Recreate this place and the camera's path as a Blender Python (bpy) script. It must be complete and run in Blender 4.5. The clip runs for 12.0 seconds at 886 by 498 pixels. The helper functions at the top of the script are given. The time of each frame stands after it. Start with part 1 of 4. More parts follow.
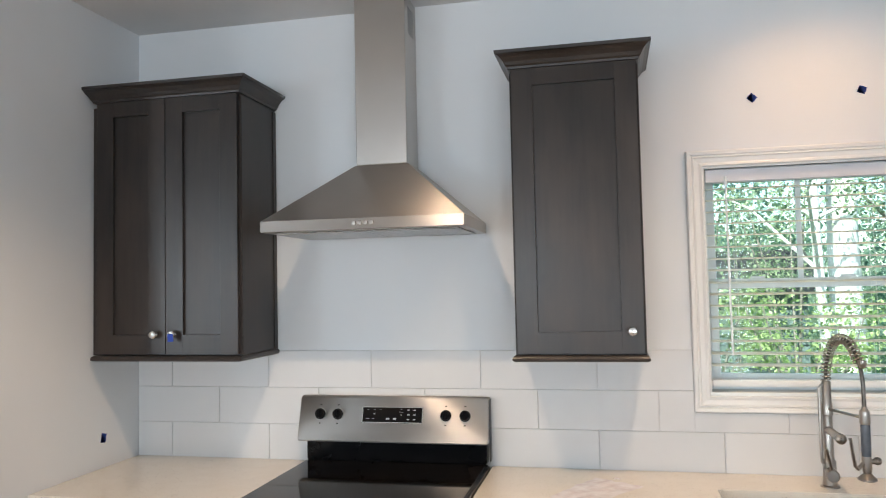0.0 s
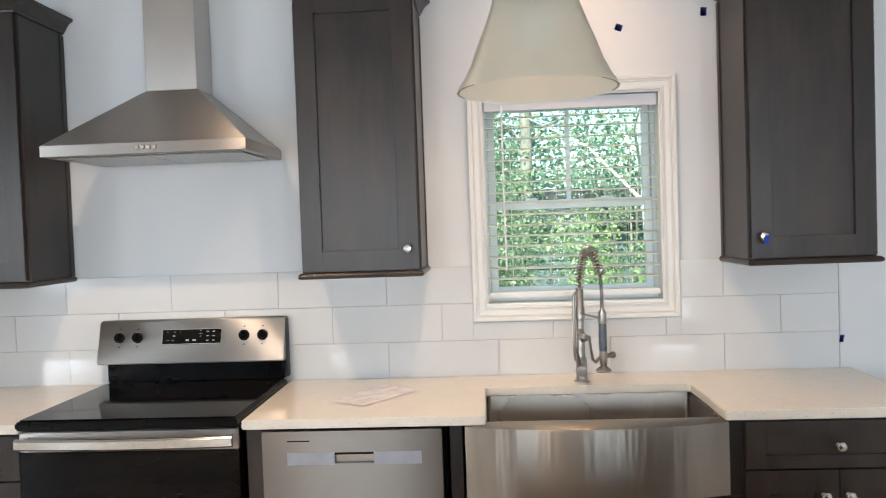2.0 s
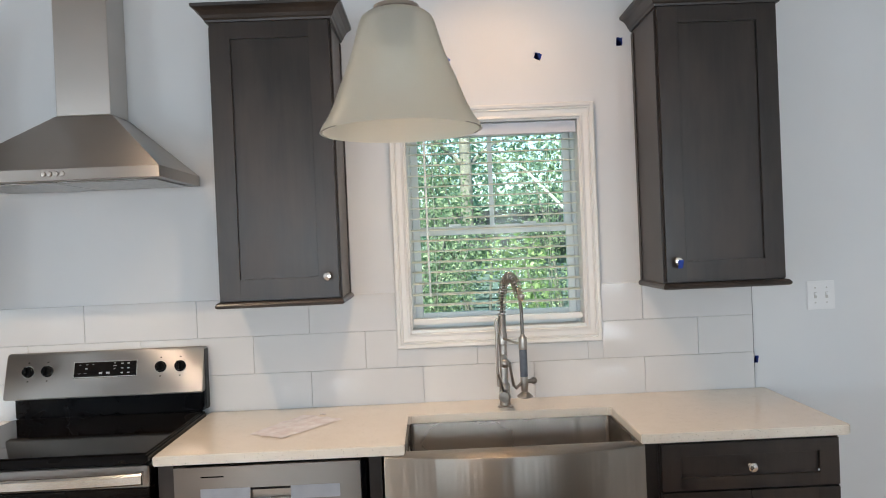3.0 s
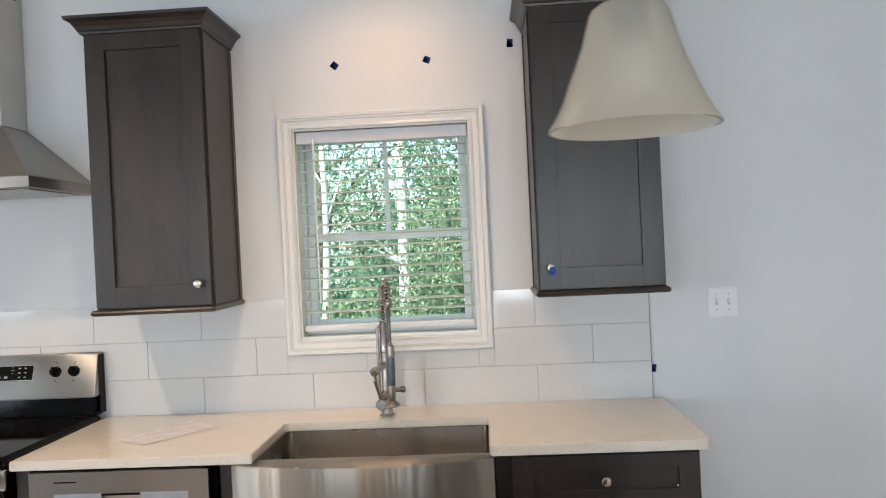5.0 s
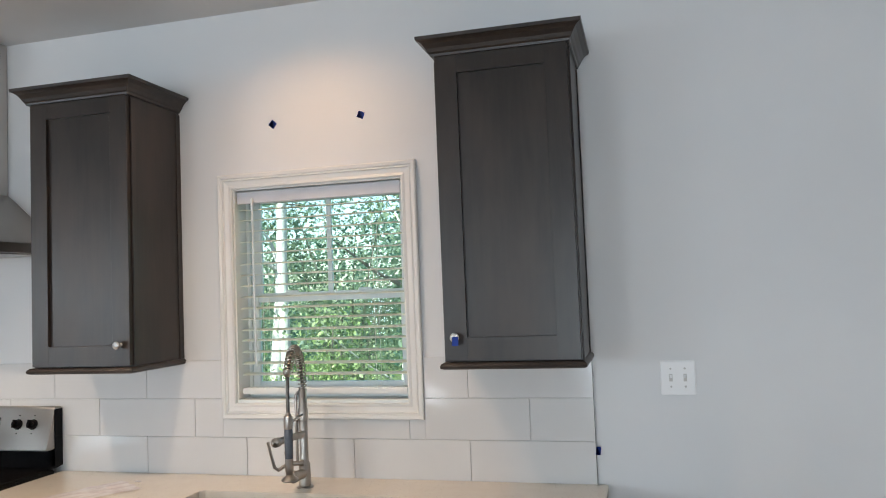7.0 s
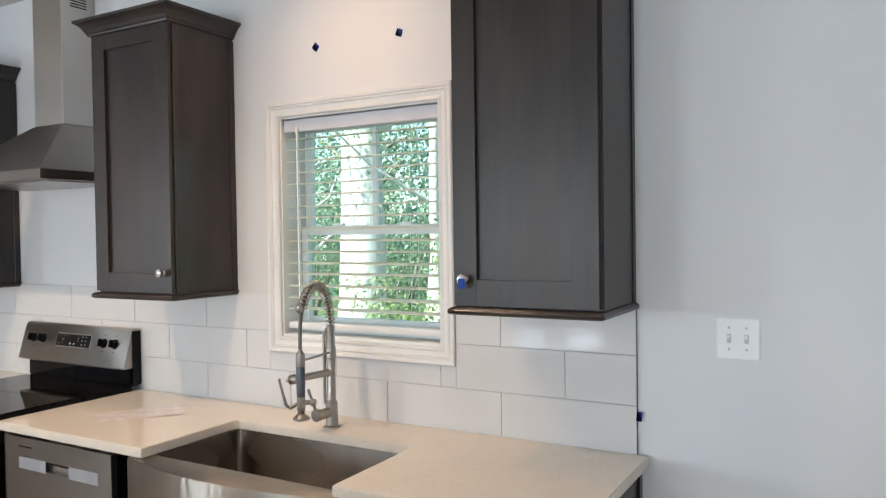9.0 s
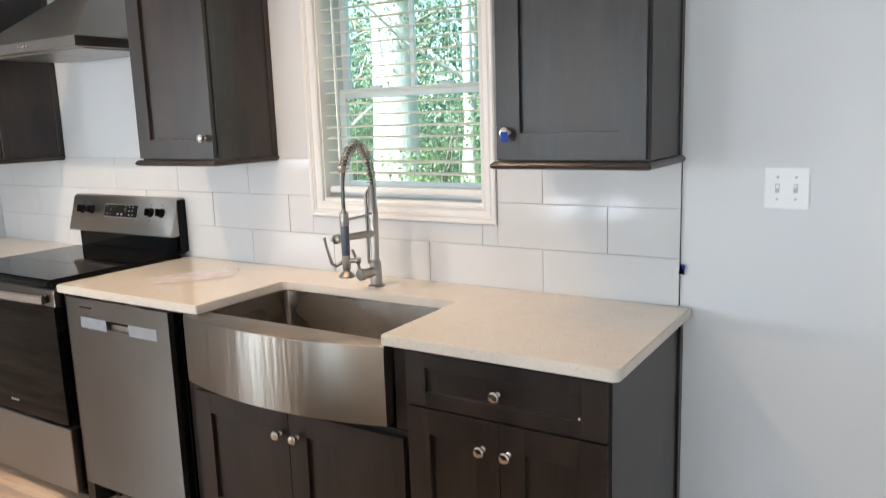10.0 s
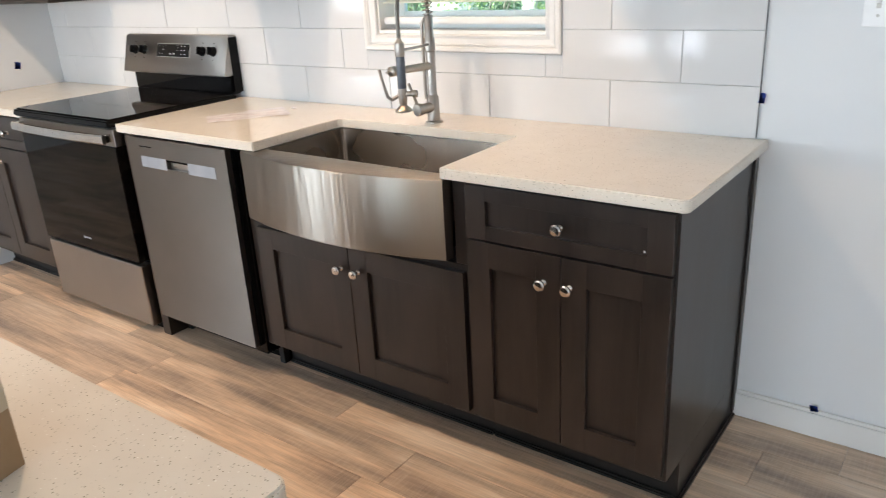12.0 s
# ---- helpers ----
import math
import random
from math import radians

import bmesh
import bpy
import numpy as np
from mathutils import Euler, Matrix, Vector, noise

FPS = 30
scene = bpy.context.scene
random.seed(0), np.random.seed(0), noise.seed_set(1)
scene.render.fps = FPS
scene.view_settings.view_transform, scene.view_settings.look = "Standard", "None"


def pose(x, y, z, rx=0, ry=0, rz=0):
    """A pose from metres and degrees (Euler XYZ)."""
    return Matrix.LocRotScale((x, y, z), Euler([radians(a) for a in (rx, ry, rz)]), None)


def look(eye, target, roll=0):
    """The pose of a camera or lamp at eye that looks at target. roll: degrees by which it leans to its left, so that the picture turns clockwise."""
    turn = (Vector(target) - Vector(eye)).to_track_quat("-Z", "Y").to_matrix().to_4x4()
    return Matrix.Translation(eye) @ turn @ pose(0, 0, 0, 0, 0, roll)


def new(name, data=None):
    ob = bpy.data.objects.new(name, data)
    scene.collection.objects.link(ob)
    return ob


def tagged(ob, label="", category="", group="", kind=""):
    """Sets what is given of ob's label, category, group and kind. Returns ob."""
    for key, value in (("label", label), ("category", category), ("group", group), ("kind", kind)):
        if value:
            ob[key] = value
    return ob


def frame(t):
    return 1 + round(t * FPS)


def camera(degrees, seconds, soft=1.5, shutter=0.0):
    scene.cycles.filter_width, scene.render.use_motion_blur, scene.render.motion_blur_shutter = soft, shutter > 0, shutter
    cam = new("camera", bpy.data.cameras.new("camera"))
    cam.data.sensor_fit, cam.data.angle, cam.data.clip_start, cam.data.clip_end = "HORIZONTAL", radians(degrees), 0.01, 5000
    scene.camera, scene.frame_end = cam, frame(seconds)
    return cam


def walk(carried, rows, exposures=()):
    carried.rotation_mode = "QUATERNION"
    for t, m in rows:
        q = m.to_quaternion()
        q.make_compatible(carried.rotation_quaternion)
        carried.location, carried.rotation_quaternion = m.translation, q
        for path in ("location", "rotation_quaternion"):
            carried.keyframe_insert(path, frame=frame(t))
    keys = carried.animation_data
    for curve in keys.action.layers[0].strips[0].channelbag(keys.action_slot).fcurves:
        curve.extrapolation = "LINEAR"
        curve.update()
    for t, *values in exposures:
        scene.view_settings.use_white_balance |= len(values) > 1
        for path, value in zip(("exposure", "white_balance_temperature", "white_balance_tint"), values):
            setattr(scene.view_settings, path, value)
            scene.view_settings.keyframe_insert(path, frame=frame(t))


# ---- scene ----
cam = camera(60.8, 12.0, soft=1.0, shutter=0.3)
PATH = [
    (0, (0.395, 0.339, 1.613), (-0.239, 3.2, 1.758), -1.2),
    (0.5, (0.471, 0.3, 1.618), (-0.068, 3.2, 1.728), -1.2),
    (1, (0.595, 0.264, 1.616), (0.173, 3.2, 1.643), -1.4),
    (1.5, (0.689, 0.24, 1.569), (0.382, 3.2, 1.517), -1.7),
    (2, (0.738, 0.229, 1.531), (0.624, 2.225, 1.467), -2.0),
    (2.5, (0.78, 0.224, 1.536), (0.761, 2.223, 1.5), -2.3),
    (3, (0.827, 0.242, 1.551), (0.874, 3.2, 1.528), -2.4),
    (5, (1.474, 0.283, 1.549), (1.316, 3.2, 1.533), -2.7),
    (5.5, (1.689, 0.356, 1.567), (1.4935, 2.346, 1.5935), -2.9),
    (6, (1.874, 0.449, 1.597), (1.586, 2.426, 1.6725), -2.9),
    (6.5, (2.117, 0.502, 1.607), (1.726, 2.46, 1.707), -2.7),
    (8.5, (2.575, 0.952, 1.575), (1.696, 2.748, 1.626), -0.7),
    (9, (2.705, 1.036, 1.582), (1.717, 2.774, 1.541), -0.8),
    (9.5, (2.713, 1.054, 1.538), (1.664, 2.748, 1.359), -1.2),
    (10, (2.681, 1.018, 1.502), (1.628, 2.683, 1.157), -1.9),
    (10.5, (2.669, 1.045, 1.476), (1.628, 2.668, 0.946), -2.8),
    (11, (2.655, 1.076, 1.45), (1.632, 2.651, 0.763), -3.5),
    (11.5, (2.649, 1.077, 1.446), (1.612, 2.612, 0.691), -3.7),
    (12, (2.644, 1.054, 1.432), (1.512, 2.542, 0.721), -3.3),
]

walk(cam, [(t, look(eye, target, roll)) for t, eye, target, roll in PATH],
     exposures=[(0.0, 1.50), (1.0, 1.46), (2.0, 1.60), (2.5, 1.52), (3.0, 1.36), (5.0, 1.41), (6.5, 1.25), (8.5, 1.42), (9.0, 1.52), (9.5, 1.65), (10.5, 1.84), (12.0, 1.98)])

# ---- world, sun, lamps ----
SUN_EL, SUN_AZ = 50.0, 200.0
world = bpy.data.worlds.new("sky")
scene.world = world
world.use_nodes = True
sky = world.node_tree.nodes.new("ShaderNodeTexSky")
sky.sky_type, sky.sun_disc = "NISHITA", False
sky.sun_elevation, sky.sun_rotation = radians(SUN_EL), radians(SUN_AZ)
bg = world.node_tree.nodes["Background"]
bg.inputs["Strength"].default_value = 0.15
world.node_tree.links.new(sky.outputs[0], bg.inputs["Color"])

sun = new("sun", bpy.data.lights.new("sun", "SUN"))
sun.data.energy, sun.data.angle, sun.data.color = 5.0, radians(0.5), (1.0, 0.95, 0.86)
a, e = radians(SUN_AZ), radians(SUN_EL)
SUN_FROM = Vector((math.sin(a) * math.cos(e), math.cos(a) * math.cos(e), math.sin(e)))
sun.matrix_world = look((0, 0, 30), Vector((0, 0, 30)) - SUN_FROM)

# room, in metres: back wall face y = YB, left wall face x = XL
YB, XL, XR, YR, ZC = 3.25, -1.60, 4.60, -3.60, 2.743
XW, FZ = -4.40, 0.025
REAR_OPENINGS = [(-1.41, -0.96, 0.90, 2.10), (-0.70, -0.24, 0.90, 2.10), (1.58, 2.14, 0.03, 2.05), (2.75, 3.40, 0.90, 2.10)]
# unseen west opening, added to bring in more daylight
WEST_OPENING = (-3.35, -1.95, 0.92, 2.10)
DAY_WATTS, DAY_COLOUR = 17.5, (0.75, 0.88, 1.0)
for x0, x1, z0, z1 in REAR_OPENINGS:
    lamp = new("window_daylight", bpy.data.lights.new("window_daylight", "AREA"))
    lamp.data.shape, lamp.data.size, lamp.data.size_y = "RECTANGLE", x1 - x0 - 0.1, z1 - z0 - 0.1
    lamp.data.energy, lamp.data.color = DAY_WATTS * (x1 - x0) * (z1 - z0), DAY_COLOUR
    lamp.matrix_world = look(((x0 + x1) / 2, YR - 0.02, (z0 + z1) / 2), ((x0 + x1) / 2, 0, (z0 + z1) / 2))

y0, y1, z0, z1 = WEST_OPENING
lamp = new("window_daylight", bpy.data.lights.new("window_daylight", "AREA"))
lamp.data.shape, lamp.data.size, lamp.data.size_y = "RECTANGLE", y1 - y0 - 0.1, z1 - z0 - 0.1
lamp.data.energy, lamp.data.color = DAY_WATTS * (y1 - y0) * (z1 - z0), DAY_COLOUR
lamp.matrix_world = look((XW - 0.02, (y0 + y1) / 2, (z0 + z1) / 2), (0, (y0 + y1) / 2, (z0 + z1) / 2))

# the last one is unseen, added to brighten the island and floor
CANS = [(1.12, 2.80, 7.6, 150, 1.0, (1.0, 0.57, 0.29)), (-0.38, 1.99, 22.0, 128, 0.55, (1.0, 0.75, 0.53)), (0.795, 1.99, 17.0, 128, 0.55, (1.0, 0.75, 0.53)), (0.70, -1.20, 18.0, 128, 0.55, (1.0, 0.75, 0.53))]
for x, y, watts, cone, soft_edge, glow in CANS:
    lamp = new("downlight_lamp", bpy.data.lights.new("downlight_lamp", "SPOT"))
    lamp.data.energy, lamp.data.color = watts, glow
    lamp.data.spot_size, lamp.data.spot_blend, lamp.data.shadow_soft_size = radians(cone), soft_edge, 0.022
    lamp.matrix_world = look((x, y, ZC - 0.012), (x, y + 0.0001, 0))


# ---- materials ----
def node_material(name, base, rough=0.5, metal=0.0, spec=0.5):
    m = bpy.data.materials.new(name)
    m.use_nodes = True
    p = m.node_tree.nodes["Principled BSDF"]
    p.inputs["Base Color"].default_value = (*base, 1)
    p.inputs["Roughness"].default_value = rough
    p.inputs["Metallic"].default_value = metal
    p.inputs["Specular IOR Level"].default_value = spec
    return m, m.node_tree, p


def coords(nt, scale=(1, 1, 1), shift=0.0):
    tc = nt.nodes.new("ShaderNodeTexCoord")
    mp = nt.nodes.new("ShaderNodeMapping")
    mp.inputs["Scale"].default_value = scale
    nt.links.new(tc.outputs["Object"], mp.inputs["Vector"])
    if shift:
        info = nt.nodes.new("ShaderNodeObjectInfo")
        mul = nt.nodes.new("ShaderNodeMath")
        mul.operation = "MULTIPLY"
        mul.inputs[1].default_value = shift
        nt.links.new(info.outputs["Random"], mul.inputs[0])
        nt.links.new(mul.outputs[0], mp.inputs["Location"])
    return mp.outputs[0]


def noise_tex(nt, vec, scale, detail=4.0, rough=0.55):
    n = nt.nodes.new("ShaderNodeTexNoise")
    n.inputs["Scale"].default_value = scale
    n.inputs["Detail"].default_value = detail
    n.inputs["Roughness"].default_value = rough
    nt.links.new(vec, n.inputs["Vector"])
    return n.outputs["Fac"]


def ramp(nt, fac, stops):
    r = nt.nodes.new("ShaderNodeValToRGB")
    while len(r.color_ramp.elements) < len(stops):
        r.color_ramp.elements.new(0.5)
    for el, (pos, col) in zip(r.color_ramp.elements, stops):
        el.position, el.color = pos, (*col, 1)
    nt.links.new(fac, r.inputs[0])
    return r.outputs[0]


def blend(nt, fac, a, b, kind="MIX"):
    m = nt.nodes.new("ShaderNodeMix")
    m.data_type, m.blend_type = "RGBA", kind
    for sock, v in ((m.inputs[0], fac), (m.inputs[6], a), (m.inputs[7], b)):
        if isinstance(v, (int, float)):
            sock.default_value = v
        elif isinstance(v, tuple):
            sock.default_value = (*v, 1)
        else:
            nt.links.new(v, sock)
    return m.outputs[2]


def bump(nt, p, height, strength, dist=0.002):
    b = nt.nodes.new("ShaderNodeBump")
    b.inputs["Strength"].default_value, b.inputs["Distance"].default_value = strength, dist
    nt.links.new(height, b.inputs["Height"])
    nt.links.new(b.outputs[0], p.inputs["Normal"])


def span(nt, fac, lo, hi):
    r = nt.nodes.new("ShaderNodeMapRange")
    r.inputs["To Min"].default_value, r.inputs["To Max"].default_value = lo, hi
    nt.links.new(fac, r.inputs["Value"])
    return r.outputs[0]


def mottled(name, c0, c1, rough=(0.4, 0.5), metal=0.0, scale=6.0, fine=180.0, relief=0.15, stretch=(1, 1, 1), spec=0.5, dist=0.001, shift=0.0):
    """A surface with broad mottling of the colour, and a fine grain in its relief."""
    m, nt, p = node_material(name, c0, rough[0], metal, spec)
    v = coords(nt, stretch, shift)
    big, small = noise_tex(nt, v, scale), noise_tex(nt, v, fine, 3.0)
    col = ramp(nt, big, [(0.3, c0), (0.7, c1)])
    nt.links.new(col, p.inputs["Base Color"])
    nt.links.new(span(nt, noise_tex(nt, v, scale * 2.3), *rough), p.inputs["Roughness"])
    if relief:
        bump(nt, p, small, relief, dist)
    return m


WALL = mottled("wall_paint", (0.70, 0.715, 0.73), (0.735, 0.745, 0.755), (0.55, 0.68), scale=1.6, fine=420, relief=0.12, dist=0.0006)
CEIL = mottled("ceiling_paint", (0.66, 0.66, 0.66), (0.70, 0.70, 0.70), (0.8, 0.9), scale=2.0, fine=160, relief=0.2)
TRIM = mottled("trim_paint", (0.745, 0.735, 0.715), (0.785, 0.775, 0.755), (0.32, 0.42), scale=5, fine=90, relief=0.06)
TILE = mottled("tile_glaze", (0.66, 0.662, 0.668), (0.70, 0.70, 0.70), (0.07, 0.13), scale=3, fine=9, relief=0.10, dist=0.0015, shift=37)
JOINT = mottled("tile_joint", (0.60, 0.59, 0.575), (0.67, 0.66, 0.64), (0.8, 0.9), scale=20, fine=500, relief=0.2)
GROUT = mottled("grout", (0.50, 0.49, 0.47), (0.60, 0.58, 0.56), (0.8, 0.9), scale=20, fine=500, relief=0.3)
BLACK = mottled("black_enamel", (0.003, 0.003, 0.0035), (0.005, 0.005, 0.0055), (0.06, 0.10), scale=8, fine=300, relief=0.0, spec=0.14)
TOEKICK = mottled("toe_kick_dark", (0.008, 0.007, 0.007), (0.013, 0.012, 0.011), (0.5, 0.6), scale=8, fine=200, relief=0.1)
PLATE = mottled("switch_plastic", (0.80, 0.805, 0.81), (0.83, 0.83, 0.835), (0.28, 0.34), scale=10, fine=200, relief=0.02)
VALANCE = mottled("blind_valance", (0.60, 0.60, 0.64), (0.64, 0.64, 0.68), (0.4, 0.5), scale=8, fine=120, relief=0.04)
VINYL = mottled("window_vinyl", (0.74, 0.78, 0.78), (0.78, 0.81, 0.81), (0.35, 0.45), scale=8, fine=120, relief=0.04)
TAPE = mottled("painters_tape", (0.012, 0.045, 0.30), (0.02, 0.07, 0.40), (0.6, 0.75), scale=60, fine=900, relief=0.3)
NICKEL = mottled("brushed_nickel", (0.36, 0.325, 0.29), (0.43, 0.395, 0.36), (0.28, 0.34), 1.0, scale=12, fine=700, relief=0.0)
SATIN = mottled("satin_nickel", (0.60, 0.58, 0.55), (0.68, 0.66, 0.63), (0.16, 0.24), 1.0, scale=30, fine=600, relief=0.03)
CARD = mottled("cardboard", (0.30, 0.19, 0.10), (0.38, 0.25, 0.14), (0.75, 0.85), scale=9, fine=260, relief=0.25)
CARD_PALE = mottled("pale_print", (0.52, 0.42, 0.29), (0.58, 0.48, 0.34), (0.6, 0.7), scale=12, fine=260, relief=0.15)
GREEN_INK = mottled("green_ink", (0.035, 0.10, 0.03), (0.05, 0.14, 0.045), (0.6, 0.7), scale=40, fine=400, relief=0.1)
HOSE = mottled("braided_hose", (0.13, 0.12, 0.11), (0.19, 0.175, 0.16), (0.35, 0.45), 0.9, scale=60, fine=900, relief=0.1)
GRIP = mottled("grip_film", (0.075, 0.088, 0.11), (0.11, 0.125, 0.15), (0.25, 0.4), scale=40, fine=200, relief=0.2)
INK = mottled("panel_marks", (0.30, 0.31, 0.33), (0.36, 0.37, 0.39), (0.5, 0.6), scale=40, fine=400, relief=0.0)
FILTER = mottled("filter_mesh", (0.35, 0.34, 0.33), (0.50, 0.49, 0.48), (0.3, 0.4), 1.0, scale=60, fine=500, relief=0.4)


def steel_material(name, c0, c1, rough, along="x", wavy=0.0):
    """Brushed stainless steel: fine lines along one axis, highlights drawn out across them."""
    m, nt, p = node_material(name, c0, rough, 1.0)
    stretch = (1.5, 1.5, 160) if along == "x" else (160, 160, 1.5)
    v = coords(nt, stretch)
    lines = noise_tex(nt, v, 4.0, 3.0)
    nt.links.new(ramp(nt, noise_tex(nt, coords(nt), 2.2), [(0.3, c0), (0.7, c1)]), p.inputs["Base Color"])
    nt.links.new(span(nt, noise_tex(nt, coords(nt), 3.0, 2.0), rough * 0.92, rough * 1.08), p.inputs["Roughness"])
    bump(nt, p, lines, 0.015, 0.0002)
    if wavy:
        swell = nt.nodes.new("ShaderNodeBump")
        swell.inputs["Strength"].default_value, swell.inputs["Distance"].default_value = 1.0, wavy
        nt.links.new(noise_tex(nt, coords(nt, (9.0, 9.0, 0.7)), 2.2, 2.0, 0.6), swell.inputs["Height"])
        nt.links.new(swell.outputs[0], p.inputs["Normal"].links[0].from_node.inputs["Normal"])
    if along == "x":
        p.inputs["Anisotropic"].default_value = 0.96
        vec = nt.nodes.new("ShaderNodeCombineXYZ")
        vec.inputs[2].default_value = 1.0
        nt.links.new(vec.outputs[0], p.inputs["Tangent"])
    return m


STEEL = steel_material("stainless_steel", (0.37, 0.34, 0.31), (0.42, 0.39, 0.36), 0.34)
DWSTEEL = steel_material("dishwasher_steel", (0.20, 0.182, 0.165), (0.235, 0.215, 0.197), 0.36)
STRIP = mottled("protective_film", (0.30, 0.325, 0.37), (0.36, 0.385, 0.43), (0.35, 0.5), scale=20, fine=200, relief=0.05)
STEEL_UP = steel_material("stainless_steel_upright", (0.50, 0.47, 0.44), (0.56, 0.53, 0.50), 0.30, "z")
BASINSTEEL = steel_material("basin_steel", (0.27, 0.235, 0.20), (0.32, 0.28, 0.245), 0.27, wavy=0.0012)
GUARDSTEEL = steel_material("panel_steel", (0.40, 0.37, 0.345), (0.44, 0.415, 0.385), 0.46)
SINKSTEEL = steel_material("sink_steel", (0.28, 0.25, 0.218), (0.33, 0.295, 0.26), 0.36, wavy=0.0030)


def stained_wood():
    """Espresso stain over close-grained maple: upright streaks and faint blotches."""
    m, nt, p = node_material("espresso_stain", (0.03, 0.024, 0.021), 0.36, 0.0, 0.46)
    v = coords(nt, (18, 18, 1.2), 11)
    w = coords(nt, (3.0, 3.0, 1.1), 7)
    grain, blot = noise_tex(nt, v, 3.0, 5.0, 0.65), noise_tex(nt, w, 2.4, 4.0)
    c = blend(nt, span(nt, grain, -0.15, 1.15), (0.0092, 0.0078, 0.0074), (0.033, 0.0258, 0.0225))
    c = blend(nt, span(nt, blot, -0.9, 1.5), c, (0.045, 0.032, 0.026))
    nt.links.new(c, p.inputs["Base Color"])
    nt.links.new(span(nt, blot, 0.26, 0.40), p.inputs["Roughness"])
    bump(nt, p, grain, 0.14, 0.0006)
    return m


WOOD = stained_wood()


def quartz():
    """Cream engineered stone with fine grey and brown chips."""
    m, nt, p = node_material("cream_quartz", (0.70, 0.63, 0.53), 0.10)
    v = coords(nt)
    cloud = ramp(nt, noise_tex(nt, v, 14.0, 5.0), [(0.3, (0.72, 0.66, 0.575)), (0.7, (0.755, 0.70, 0.615))])
    vo = nt.nodes.new("ShaderNodeTexVoronoi")
    vo.inputs["Scale"].default_value = 330.0
    nt.links.new(v, vo.inputs["Vector"])
    sep = nt.nodes.new("ShaderNodeSeparateColor")
    nt.links.new(vo.outputs["Color"], sep.inputs[0])
    pick = ramp(nt, sep.outputs[0], [(0.86, (0, 0, 0)), (0.89, (1, 1, 1))])
    near = ramp(nt, vo.outputs["Distance"], [(0.32, (1, 1, 1)), (0.48, (0, 0, 0))])
    mask = blend(nt, 1.0, pick, near, "MULTIPLY")
    chip = ramp(nt, sep.outputs[1], [(0.15, (0.34, 0.31, 0.24)), (0.4, (0.50, 0.46, 0.38)), (0.75, (0.62, 0.565, 0.48)), (0.92, (0.86, 0.83, 0.76))])
    nt.links.new(blend(nt, mask, cloud, chip), p.inputs["Base Color"])
    nt.links.new(span(nt, noise_tex(nt, v, 40.0), 0.05, 0.10), p.inputs["Roughness"])
    return m


QUARTZ = quartz()


def plank_wood():
    """Vinyl planks printed as weathered oak, grain along x, each of its own tone."""
    m, nt, p = node_material("oak_vinyl", (0.30, 0.21, 0.15), 0.42)
    v = coords(nt, (0.8, 6.5, 6.5), 61)
    saw = noise_tex(nt, coords(nt, (90.0, 7.0, 7.0), 31), 2.0, 2.0)
    fine = coords(nt, (3.0, 60.0, 60.0), 23)
    broad, grain = noise_tex(nt, v, 1.6, 6.0, 0.6), noise_tex(nt, fine, 2.0, 4.0, 0.6)
    c = ramp(nt, broad, [(0.34, (0.28, 0.215, 0.17)), (0.45, (0.51, 0.38, 0.28)), (0.55, (0.72, 0.54, 0.385)), (0.66, (0.84, 0.69, 0.54))])
    info = nt.nodes.new("ShaderNodeObjectInfo")
    tone = ramp(nt, info.outputs["Random"], [(0.0, (0.86, 0.86, 0.88)), (0.5, (1.04, 1.02, 1.0)), (1.0, (1.18, 1.11, 1.04))])
    c = blend(nt, 1.0, c, tone, "MULTIPLY")
    c = blend(nt, span(nt, grain, -0.35, 0.60), c, (0.20, 0.145, 0.115))
    c = blend(nt, span(nt, saw, -0.30, 0.40), c, (0.74, 0.62, 0.50))
    nt.links.new(c, p.inputs["Base Color"])
    nt.links.new(span(nt, grain, 0.34, 0.52), p.inputs["Roughness"])
    bump(nt, p, grain, 0.12, 0.0008)
    return m


OAK = plank_wood()


def clear_glass(name="window_glass", tint=(0.88, 0.98, 0.96)):
    m, nt, p = node_material(name, tint, 0.0)
    out = nt.nodes["Material Output"]
    gloss, clear, mix = nt.nodes.new("ShaderNodeBsdfGlossy"), nt.nodes.new("ShaderNodeBsdfTransparent"), nt.nodes.new("ShaderNodeMixShader")
    gloss.inputs["Roughness"].default_value = 0.02
    clear.inputs[0].default_value = (*tint, 1)
    fres = nt.nodes.new("ShaderNodeFresnel")
    fres.inputs[0].default_value = 1.16
    nt.links.new(fres.outputs[0], mix.inputs[0])
    nt.links.new(clear.outputs[0], mix.inputs[1])
    nt.links.new(gloss.outputs[0], mix.inputs[2])
    nt.links.new(mix.outputs[0], out.inputs[0])
    return m


GLASS = clear_glass()


def black_glass():
    m, nt, p = node_material("black_glass", (0.004, 0.004, 0.0045), 0.03, 0.0, 0.16)
    v = coords(nt, (1.2, 1, 5))
    nt.links.new(ramp(nt, noise_tex(nt, v, 3.0, 3.0), [(0.4, (0.003, 0.003, 0.0035)), (0.75, (0.009, 0.0065, 0.005))]), p.inputs["Base Color"])
    nt.links.new(span(nt, noise_tex(nt, coords(nt), 30.0), 0.02, 0.07), p.inputs["Roughness"])
    return m


BGLASS = black_glass()


